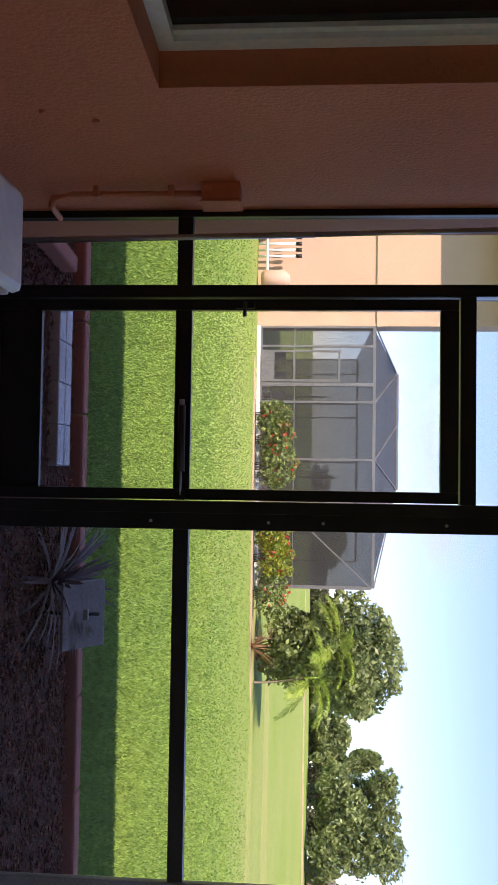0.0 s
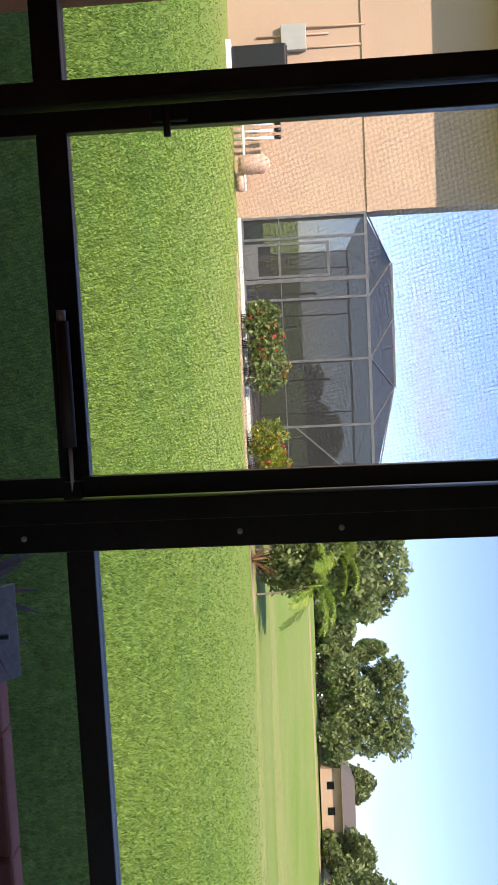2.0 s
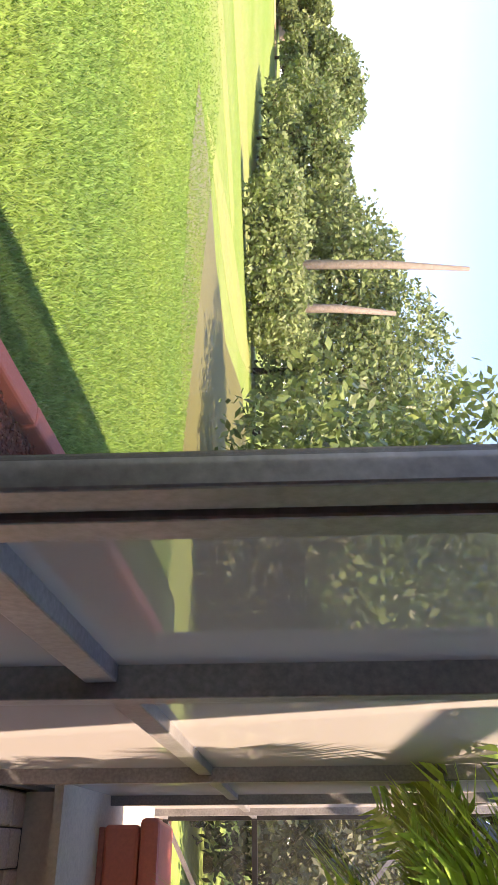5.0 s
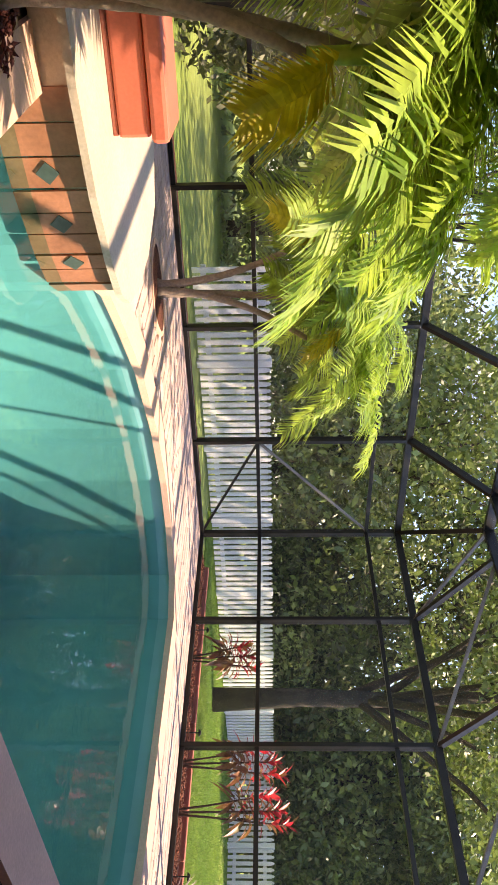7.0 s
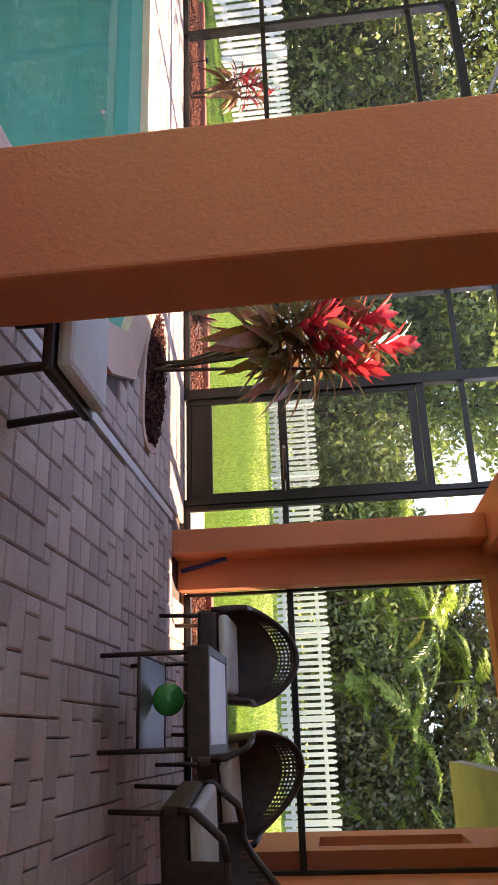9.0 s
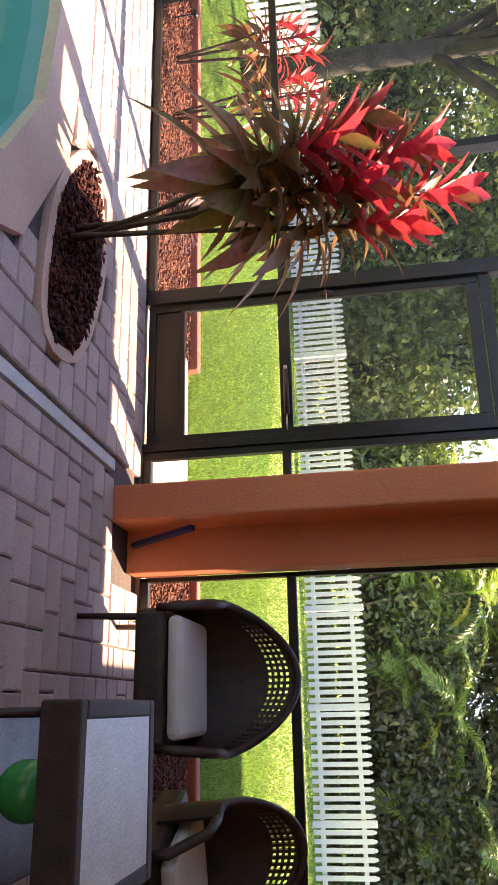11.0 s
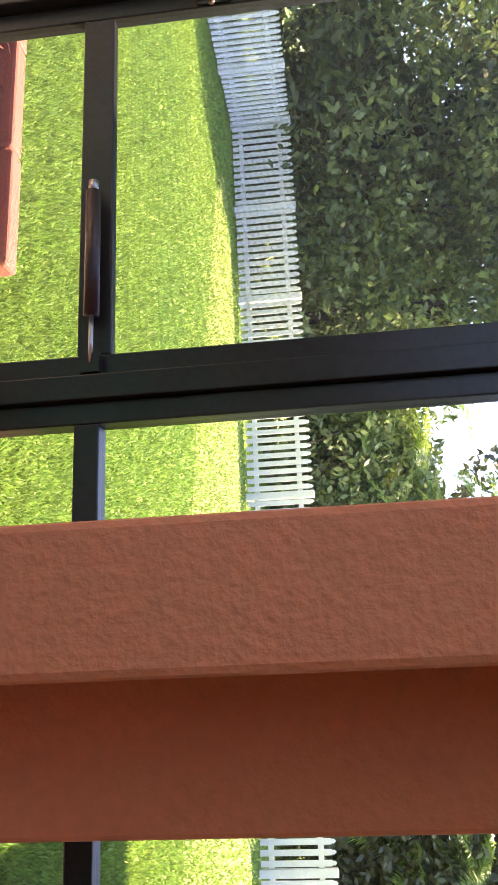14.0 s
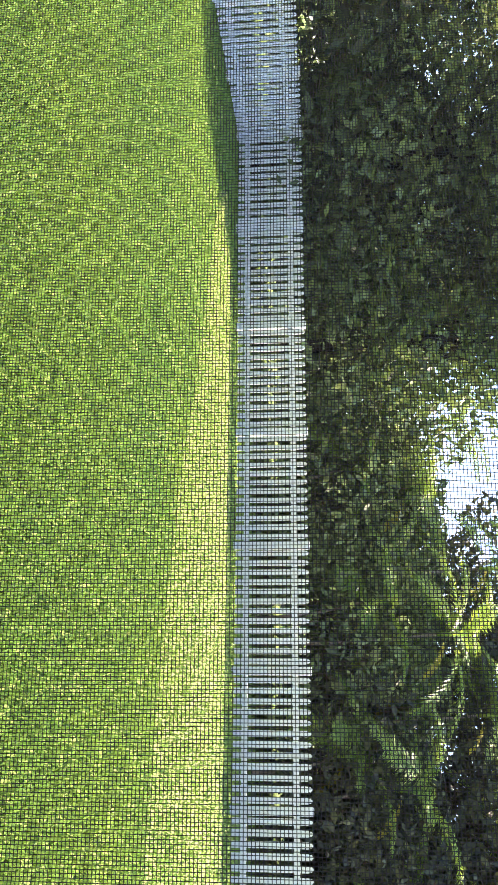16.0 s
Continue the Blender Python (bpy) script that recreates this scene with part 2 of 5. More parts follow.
def water_material():
    m = bpy.data.materials.new("pool_water")
    m.use_nodes = True
    n, l = m.node_tree.nodes, m.node_tree.links
    n.remove(n["Principled BSDF"])
    tc, noi, bp = n.new("ShaderNodeTexCoord"), n.new("ShaderNodeTexNoise"), n.new("ShaderNodeBump")
    noi.inputs["Scale"].default_value, noi.inputs["Detail"].default_value = 5.0, 3
    bp.inputs["Strength"].default_value, bp.inputs["Distance"].default_value = 0.12, 0.02
    fr, gl, tr, ms = n.new("ShaderNodeFresnel"), n.new("ShaderNodeBsdfGlossy"), n.new("ShaderNodeBsdfTransparent"), n.new("ShaderNodeMixShader")
    fr.inputs["IOR"].default_value = 1.33
    gl.inputs["Roughness"].default_value = 0.02
    tr.inputs["Color"].default_value = (0.50, 0.90, 0.88, 1)
    l.new(tc.outputs["Object"], noi.inputs["Vector"]); l.new(noi.outputs["Fac"], bp.inputs["Height"])
    l.new(bp.outputs["Normal"], fr.inputs["Normal"]); l.new(bp.outputs["Normal"], gl.inputs["Normal"])
    l.new(fr.outputs["Fac"], ms.inputs["Fac"]); l.new(tr.outputs["BSDF"], ms.inputs[1]); l.new(gl.outputs["BSDF"], ms.inputs[2])
    l.new(ms.outputs["Shader"], n["Material Output"].inputs["Surface"])
    return m


M["water"] = water_material()
M["frond_mix"] = material("yellow_green_shrub_leaf", (0.42, 0.44, 0.05), 0.45, var=0.2, scale=3, fine=20, bump=0, second=(0.16, 0.26, 0.05), island=True, rand=0.4, translucent=0.35)


# ---- shape helpers ----
def put(name, bm, mat, parent=None, label="", category="", kind="", group="", loc=None, smooth=False):
    """Links a bmesh as one mesh object; under a parent it is a part."""
    me = bpy.data.meshes.new(name)
    bm.to_mesh(me)
    bm.free()
    for mt in (mat if isinstance(mat, (list, tuple)) else [mat]):
        me.materials.append(M[mt])
    if smooth:
        me.polygons.foreach_set("use_smooth", [True] * len(me.polygons))
    ob = new(name, me)
    if parent:
        ob.parent = parent
    if loc:
        ob.location = loc
    return tagged(ob, label, category, group, kind)


def empty(name, loc, label, category, group=""):
    ob = new(name)
    ob.location, ob.empty_display_size = loc, 0.2
    return tagged(ob, label, category, group)


def add_box(bm, x0, x1, y0, y1, z0, z1, bevel=0.0, rot=None):
    vs = [bm.verts.new((x, y, z)) for x in (x0, x1) for y in (y0, y1) for z in (z0, z1)]
    fs = [(0, 1, 3, 2), (4, 6, 7, 5), (0, 4, 5, 1), (2, 3, 7, 6), (0, 2, 6, 4), (1, 5, 7, 3)]
    faces = [bm.faces.new([vs[i] for i in f]) for f in fs]
    if rot is not None:
        for v in vs:
            v.co = rot @ v.co
    if bevel:
        edges = list({e for f in faces for e in f.edges})
        bmesh.ops.bevel(bm, geom=edges, offset=bevel, segments=2, profile=0.5, affect="EDGES")
    return vs


def box(name, x0, x1, y0, y1, z0, z1, mat, parent=None, bevel=0.0, **tags):
    bm = bmesh.new()
    add_box(bm, x0, x1, y0, y1, z0, z1, bevel)
    return put(name, bm, mat, parent, **tags)


def add_tube(bm, pts, radii, sides=8, cap=True):
    """A tapering tube along points."""
    pts = [Vector(p) for p in pts]
    if not isinstance(radii, (list, tuple)):
        radii = [radii] * len(pts)
    rings = []
    for i, p in enumerate(pts):
        d = (pts[min(i + 1, len(pts) - 1)] - pts[max(i - 1, 0)]).normalized()
        a = d.cross(Vector((0, 0, 1)) if abs(d.z) < 0.9 else Vector((1, 0, 0))).normalized()
        b = d.cross(a)
        rings.append([bm.verts.new(p + (a * math.cos(k * math.tau / sides) + b * math.sin(k * math.tau / sides)) * radii[i]) for k in range(sides)])
    for r0, r1 in zip(rings, rings[1:]):
        for k in range(sides):
            bm.faces.new((r0[k], r0[(k + 1) % sides], r1[(k + 1) % sides], r1[k]))
    if cap:
        bm.faces.new(rings[0][::-1])
        bm.faces.new(rings[-1])


def tube(name, pts, radii, mat, parent=None, sides=8, **tags):
    bm = bmesh.new()
    add_tube(bm, pts, radii, sides)
    return put(name, bm, mat, parent, smooth=True, **tags)


def beam_between(name, a, b, w, d, mat, parent=None, **tags):
    """A rectangular bar from a to b, w wide across and d deep."""
    a, b = Vector(a), Vector(b)
    q = (b - a).to_track_quat("X", "Z")
    bm = bmesh.new()
    L = (b - a).length
    add_box(bm, 0, L, -w / 2, w / 2, -d / 2, d / 2)
    bmesh.ops.transform(bm, matrix=Matrix.Translation(a) @ q.to_matrix().to_4x4(), verts=bm.verts)
    return put(name, bm, mat, parent, **tags)


def prism(name, outline, z0, z1, mat, parent=None, **tags):
    """A slab over a plan outline (counter-clockwise)."""
    bm = bmesh.new()
    lo = [bm.verts.new((x, y, z0)) for x, y in outline]
    hi = [bm.verts.new((x, y, z1)) for x, y in outline]
    bm.faces.new(lo[::-1])
    bm.faces.new(hi)
    for i in range(len(lo)):
        j = (i + 1) % len(lo)
        bm.faces.new((lo[i], lo[j], hi[j], hi[i]))
    bmesh.ops.recalc_face_normals(bm, faces=bm.faces)
    return put(name, bm, mat, parent, **tags)

# ---- plan ----
XW, XE = -0.97, 2.28          # house wall, east edge of the covered lanai
YN, YS = 3.50, -5.03         # north and south screen walls
XS = -0.29                    # house wall at the south end, which stands further in
XC = 9.47                     # east screen wall of the pool cage
GROUND = -0.12
EAVE, TRANSOM, RAIL = 2.83, 2.42, 0.865

# ---- ground ----
def sheet(name, x0, x1, y0, y1, z, mat, **tags):
    bm = bmesh.new()
    bm.faces.new([bm.verts.new(p) for p in ((x0, y0, z), (x1, y0, z), (x1, y1, z), (x0, y1, z))])
    return put(name, bm, mat, **tags)


bm = bmesh.new()
hole = [(-1.2, -4.8), (9.4, -4.8), (9.4, 3.4), (-1.2, 3.4)]
rims = [[bm.verts.new((*p, GROUND)) for p in loop] for loop in (hole, [(-500, -500), (600, -500), (600, 45), (-500, 45)])]
bmesh.ops.triangle_fill(bm, edges=[bm.edges.new((l[i], l[(i + 1) % 4])) for l in rims for i in range(4)], use_beauty=True)
bmesh.ops.recalc_face_normals(bm, faces=bm.faces)
for f in bm.faces:
    if f.normal.z < 0:
        f.normal_flip()
# the far grass rises gently to the treeline
def rise(y):
    return 3.2 * min(1, max(0, (y - 45) / 50))


last = [v for v in bm.verts if abs(v.co.y - 45) < 0.01]
last.sort(key=lambda v: v.co.x)
for y in (60, 78, 95, 600):
    nxt = [bm.verts.new((x, y, GROUND + rise(y))) for x in (-500, 600)]
    bm.faces.new([last[0], last[1], nxt[1], nxt[0]])
    last = nxt
put("ground", bm, "lawn", label="bright green lawn stretching out to the far treeline", category="lawn", kind="structure")


def blob_outline(cx, cy, rx, ry, n=28, wob=0.12, seed=1, turn=0.0):
    rng = random.Random(seed)
    ph = [rng.uniform(0, 6.28) for _ in range(3)]
    out = []
    for i in range(n):
        a = i / n * math.tau
        r = 1 + wob * (math.sin(2 * a + ph[0]) + 0.6 * math.sin(3 * a + ph[1]) + 0.4 * math.sin(5 * a + ph[2]))
        x, y = rx * r * math.cos(a), ry * r * math.sin(a)
        out.append((cx + x * math.cos(turn) - y * math.sin(turn), cy + x * math.sin(turn) + y * math.cos(turn)))
    return out


prism("pond", [(11.0, 16.0), (10.2, 12.6), (10.0, 9.6), (10.8, 7.8), (14, 6.9), (20, 7.4), (32, 12), (36, 19), (28, 19.5), (18.6, 15.3), (15.4, 15.2), (13, 16.2)], GROUND - 0.3, GROUND + 0.012, "pond", label="still brownish pond in the lawn", category="pond", kind="structure")
prism("dry_lawn", blob_outline(26, 40, 22, 8.5, seed=13, turn=-0.25, wob=0.2), GROUND - 0.2, GROUND + 0.008, "dry_grass", label="dry yellowish band of lawn before the far path", category="lawn", kind="structure")
prism("dry_lawn", blob_outline(14.5, 25, 8, 1.7, seed=14, turn=-0.35, wob=0.2), GROUND - 0.2, GROUND + 0.008, "dry_grass", label="dry yellowish streak in the lawn", category="lawn", kind="structure")
prism("dry_lawn", blob_outline(25, 21.5, 13, 1.5, seed=15, turn=0.35, wob=0.2), GROUND - 0.2, GROUND + 0.008, "dry_grass", label="dry pale strip beyond the pond", category="lawn", kind="structure")
prism("dry_lawn", blob_outline(-1.0, -13.0, 9.5, 2.7, seed=16, turn=-0.12, wob=0.12), GROUND - 0.2, GROUND + 0.008, "dry_grass", label="yellowish dry band of lawn along the picket fence", category="lawn", kind="structure")
prism("bunker", blob_outline(38, 84, 30, 1.8, seed=5, turn=0.0), GROUND + 1.8, GROUND + rise(85), "sand", label="pale dry sandy path strip across the grass", category="path", kind="structure")
prism("sand_bed", blob_outline(1.9, 26.0, 5.2, 0.85, seed=7), GROUND - 0.3, GROUND + 0.03, "sand", label="tan planting bed edge beside the neighbour's cage", category="bed", kind="structure")

# mulch beds along both screen walls, with a red concrete border
box("mulch_bed", -1.6, 9.3, YN + 0.1, 5.05, GROUND - 0.2, GROUND + 0.03, "mulch", label="dark red mulch bed outside the lanai screen", category="mulch bed", kind="structure")
box("mulch_bed", -1.6, 2.4, YS - 1.45, YS - 0.1, GROUND - 0.2, GROUND + 0.03, "mulch", label="shaded red mulch bed outside the patio screen", category="mulch bed", kind="structure")
box("mulch_bed", 3.68, 10.2, YS - 1.45, YS - 0.1, GROUND - 0.2, GROUND + 0.03, "mulch", label="sunlit red mulch bed beside the pool cage", category="mulch bed", kind="structure")
box("mulch_bed", XC + 0.1, XC + 1.3, YS - 0.1, YN + 0.1, GROUND - 0.2, GROUND + 0.03, "mulch", label="red mulch bed beyond the east cage wall", category="mulch bed", kind="structure")
box("step_slab", 2.42, 3.66, YS - 1.25, YS - 0.06, GROUND - 0.1, -0.04, "platform", bevel=0.01, label="sunlit pale concrete slab outside the screen door", category="slab", kind="structure")


def border(name, x0, x1, y, group):
    x, k = x0, 0
    rng = random.Random(int(y * 10))
    while x < x1:
        L = min(0.6, x1 - x)
        bm = bmesh.new()
        add_box(bm, -L / 2 + 0.004, L / 2 - 0.004, -0.06, 0.06, 0, 0.13, 0.018)
        ob = put(name, bm, "border", label="rounded red concrete garden edging block", category="garden edging", group=group)
        ob.matrix_basis = pose(x + L / 2, y + rng.uniform(-0.008, 0.008), GROUND - 0.02, 0, 0, rng.uniform(-0.6, 0.6))
        x += L
        k += 1


border("edging_block", -2.6, 9.3, 5.12, "edging of the north bed")
border("edging_block", -0.2, 2.42, YS - 1.52, "edging of the south bed")
border("edging_block", 3.68, 10.2, YS - 1.52, "edging of the south bed")

bm = bmesh.new()
add_box(bm, -0.34, 0.34, -0.05, 0.05, 0, 0.11, 0.015)
ob = put("edging_block", bm, "border", label="loose red concrete edging block lying across the mulch", category="garden edging")
ob.matrix_basis = pose(-1.11, 4.43, GROUND + 0.03, 0, 0, 85)

# ---- house ----
WZ = 2.62
def wall_with_window(name, x0, x1, y0, y1, z0, z1, wy0, wy1, wz0, wz1, mat, **tags):
    bm = bmesh.new()
    for a, b, c, d in ((y0, wy0, z0, z1), (wy1, y1, z0, z1), (wy0, wy1, z0, wz0), (wy0, wy1, wz1, z1)):
        if b > a and d > c:
            add_box(bm, x0, x1, a, b, c, d)
    return put(name, bm, mat, **tags)


WY0, WY1, WZ0, WZ1 = 0.55, 2.42, 0.94, 2.20
box("wall_jog", XW - 0.25, XS, YS - 0.1, -3.3, GROUND, WZ, "stucco", label="terracotta stucco house wall standing further in", category="wall", kind="structure")
wall_with_window("wall_west", XW - 0.25, XW, -3.3, YN + 0.35, GROUND, WZ, WY0, WY1, WZ0, WZ1, "stucco",
                 label="terracotta stucco house wall with recessed window", category="wall", kind="structure")
bm = bmesh.new()
for a, b, c, d in ((WY0, WY1, WZ0, WZ0 + 0.05), (WY0, WY1, WZ1 - 0.05, WZ1), (WY0, WY0 + 0.05, WZ0 + 0.05, WZ1 - 0.05), (WY1 - 0.05, WY1, WZ0 + 0.05, WZ1 - 0.05), (1.46, 1.51, WZ0 + 0.05, WZ1 - 0.05)):
    add_box(bm, XW - 0.17, XW - 0.11, a, b, c, d)
win = new("window_1")
win.location = (0, 0, 0)
tagged(win, "white framed window with dark reflecting glass", "window", kind="structure")
put("window_frame", bm, "white_alu", win, label="white painted window frame")
for a, b in ((WY0 + 0.05, 1.46), (1.51, WY1 - 0.05)):
    box("pane", XW - 0.15, XW - 0.145, a, b, WZ0 + 0.05, WZ1 - 0.05, "dark_glass", win, label="dark glass pane")
    bm = bmesh.new()
    add_box(bm, XW - 0.144, XW - 0.128, a, a + 0.025, WZ0 + 0.05, WZ1 - 0.05)
    add_box(bm, XW - 0.144, XW - 0.128, b - 0.025, b, WZ0 + 0.05, WZ1 - 0.05)
    put("glazing_bead", bm, "white_alu", win)
# black sheet behind the panes; the room's darkness is put into its colour
box("room_wall", XW - 0.9, XW - 0.8, YS, YN, GROUND, WZ, "black", label="black sheet standing in for the unlit room behind the window", category="wall", kind="structure")

# the part of the house that stands further out beyond the patio's end
bm = bmesh.new()
add_box(bm, -4.2, -0.15, YS - 1.35, YS - 0.1, GROUND, 0.95)
add_box(bm, -4.2, -0.15, YS - 1.35, YS - 0.1, 2.1, WZ)
add_box(bm, -4.2, -0.15, YS - 0.34, YS - 0.1, 0.95, 2.1)
add_box(bm, -4.2, -0.15, YS - 1.35, YS - 0.95, 0.95, 2.1)
put("wall_return", bm, "stucco", label="sunlit terracotta stucco house corner outside the patio", category="wall", kind="structure")
w2 = tagged(new("window_2"), "white framed window in the terracotta corner wall", "window", kind="structure")
bx = -0.15
bm = bmesh.new()
for a, b, c, d in ((YS - 0.95, YS - 0.9, 0.95, 2.1), (YS - 0.39, YS - 0.34, 0.95, 2.1), (YS - 0.9, YS - 0.39, 0.95, 1.0), (YS - 0.9, YS - 0.39, 2.05, 2.1), (YS - 0.9, YS - 0.39, 1.5, 1.54)):
    add_box(bm, bx - 0.12, bx - 0.07, a, b, c, d)
put("window_frame", bm, "white_alu", w2)
box("pane", bx - 0.11, bx - 0.1, YS - 0.9, YS - 0.39, 1.0, 2.05, "dark_glass", w2)

# lanai ceiling, roof and beams on two columns
# ceiling stays out of view; its near white is chosen to bounce light indoors
box("ceiling", XW, XE + 0.02, YS, YN, WZ, WZ + 0.06, "ceil", label="unseen lanai ceiling in near white to bounce light", category="ceiling", kind="structure")
# slab out of view, added far past the corner wall to block the sun
box("roof_slab", -4.5, 0.25, YS - 6.0, YS - 0.55, WZ + 0.06, WZ + 0.25, "roof", label="unseen roof slab added to keep sun off the patio's west end", category="roof", kind="structure")
# south eave of this slab and the hip drawn out, unseen, against patio sun
box("roof_slab", -4.5, XE + 0.2, YS - 1.5, YN + 0.75, WZ + 0.06, WZ + 0.25, "roof", label="shallow shingled roof over the lanai", category="roof", kind="structure")
bm = bmesh.new()
r0 = [bm.verts.new(p) for p in ((-14, YS - 1.5, 2.87), (XE + 0.2, YS - 1.5, 2.87), (XE + 0.2, YN + 0.75, 2.87), (-14, YN + 0.75, 2.87))]
r1 = [bm.verts.new(p) for p in ((-14, -0.8, 4.4), (-2.0, -0.8, 4.4))]
bm.faces.new((r0[0], r0[1], r1[1], r1[0])); bm.faces.new((r0[1], r0[2], r1[1])); bm.faces.new((r0[2], r0[3], r1[0], r1[1])); bm.faces.new((r0[3], r0[0], r1[0]))
bm.faces.new(r0[::-1])
put("roof", bm, "roof", label="hipped shingle roof of the house", category="roof", kind="structure")
box("beam_east", XE - 0.40, XE - 0.02, YS, YN, 2.36, WZ, "stucco", label="terracotta beam along the lanai edge", category="beam", kind="structure")
box("beam_south", XS, XE - 0.25, YS, YS + 0.22, 2.36, WZ, "stucco", label="terracotta beam over the south screen", category="beam", kind="structure")
box("beam_north", XW, XE - 0.25, YN - 0.05, YN + 0.15, 2.46, WZ, "stucco", label="terracotta beam over the north screen", category="beam", kind="structure")
box("house_wall_north", -14, XW - 0.25, YN + 0.1, YN + 0.35, GROUND, WZ, "stucco", label="terracotta house wall seen outside", category="wall", kind="structure")

# columns
CAX0, CAX1, CAY0, CAY1 = 1.89, 2.38, -0.93, -0.65
CBX0, CBX1, CBY0, CBY1 = 1.735, 2.15, YS + 0.03, YS + 0.50
box("column", CAX0, CAX1, CAY0, CAY1, -0.02, 2.36, "stucco", bevel=0.012, label="terracotta stucco column at the lanai edge", category="column", kind="structure")
bm = bmesh.new()
add_box(bm, 1.96, CBX1, CBY0, CBY1, -0.02, 2.36, 0.012)
add_box(bm, CBX0, 1.965, CBY0, CBY0 + 0.18, -0.02, 2.36, 0.008)
put("column", bm, "stucco", label="stepped terracotta stucco column beside the south screen door", category="column", kind="structure")

# ---- floor ----
POOL = [(2.89, 1.6), (2.89, -2.7), (3.05, -3.1), (3.6, -3.42), (4.2, -3.5), (6.6, -3.5), (6.95, -3.2), (7.1, -2.6), (7.1, -2.0), (6.95, -1.25), (6.6, -0.4), (6.2, 0.2), (5.85, 0.68), (5.6, 0.86), (5.36, 1.2), (5.22, 1.6), (5.14, 2.1), (3.2, 2.1)]
PZ = -1.35   # pool floor
WATER = -0.16


def grow(poly, d):
    """The outline moved outwards by d."""
    n, out = len(poly), []
    area = sum(poly[i][0] * poly[(i + 1) % n][1] - poly[(i + 1) % n][0] * poly[i][1] for i in range(n))
    s = 1 if area > 0 else -1
    for i in range(n):
        a, b, c = Vector(poly[i - 1]), Vector(poly[i]), Vector(poly[(i + 1) % n])
        e1, e2 = (b - a).normalized(), (c - b).normalized()
        n1, n2 = Vector((e1.y, -e1.x)) * s, Vector((e2.y, -e2.x)) * s
        m = (n1 + n2).normalized()
        k = d / max(0.5, m.dot(n1))
        out.append((b.x + m.x * k, b.y + m.y * k))
    return out


def inside(x, y, poly):
    r, n = False, len(poly)
    for i in range(n):
        (x0, y0), (x1, y1) = poly[i], poly[i - 1]
        if (y0 > y) != (y1 > y) and x < (x1 - x0) * (y - y0) / (y1 - y0) + x0:
            r = not r
    return r


def ring(name, inner, outer, z0, z1, mat, parent=None, **tags):
    bm = bmesh.new()
    n = len(inner)
    g = [[bm.verts.new((*p, z)) for p in loop] for loop, z in ((inner, z0), (inner, z1), (outer, z1), (outer, z0))]
    for i in range(n):
        j = (i + 1) % n
        for a, b in ((0, 1), (1, 2), (2, 3), (3, 0)):
            bm.faces.new((g[a][i], g[a][j], g[b][j], g[b][i]))
    bmesh.ops.recalc_face_normals(bm, faces=bm.faces)
    return put(name, bm, mat, parent, **tags)


# deck plate with the pool cut out of it
bm = bmesh.new()
inner, outer_rect = grow(POOL, 0.01), [(XE, YS), (XC, YS), (XC, YN), (XE, YN)]
vi = [bm.verts.new((*p, -0.03)) for p in inner]
vo = [bm.verts.new((*p, -0.03)) for p in outer_rect]
es = [bm.edges.new((l[i], l[(i + 1) % len(l)])) for l in (vi, vo) for i in range(len(l))]
bmesh.ops.triangle_fill(bm, edges=es, use_beauty=True)
bmesh.ops.recalc_face_normals(bm, faces=bm.faces)
for f in bm.faces:
    if f.normal.z < 0:
        f.normal_flip()
floor_pool = put("floor_pool_deck", bm, "joint", label="sand bed between the pool deck pavers", category="floor", kind="structure")
box("floor_lanai", XW - 0.1, XE, YS, YN, -0.2, -0.03, "joint", label="sand bed between the lanai pavers", category="floor", kind="structure")
for n_, a in (("south", (XW, XC, YS - 0.09, YS + 0.0)), ("north", (XW, XC, YN, YN + 0.09)), ("east", (XC, XC + 0.09, YS, YN))):
    box("slab_edge_" + n_, *a, GROUND - 0.1, 0.0, "platform", label="pale concrete slab edge under the screen wall", category="slab", kind="structure")

# the pool
pool = tagged(new("pool"), "freeform pool with turquoise water and terracotta waterline tiles", "pool", kind="structure")
bm = bmesh.new()
lo = [bm.verts.new((x, y, PZ - 0.16 * (2.1 - y) * 0.7)) for x, y in POOL]
hi = [bm.verts.new((*p, -0.03)) for p in POOL]
bm.faces.new(lo)
for i in range(len(POOL)):
    j = (i + 1) % len(POOL)
    bm.faces.new((lo[i], lo[j], hi[j], hi[i]))
put("pool_shell", bm, "plaster", pool, label="pale turquoise pool plaster")
bm = bmesh.new()
bm.faces.new([bm.verts.new((*p, WATER)) for p in POOL])
wt = put("pool_water", bm, "water", pool, label="clear turquoise water")
wt.visible_shadow = False
ring("coping", grow(POOL, -0.04), grow(POOL, 0.26), -0.05, 0.012, "coping", pool, label="pink concrete coping")

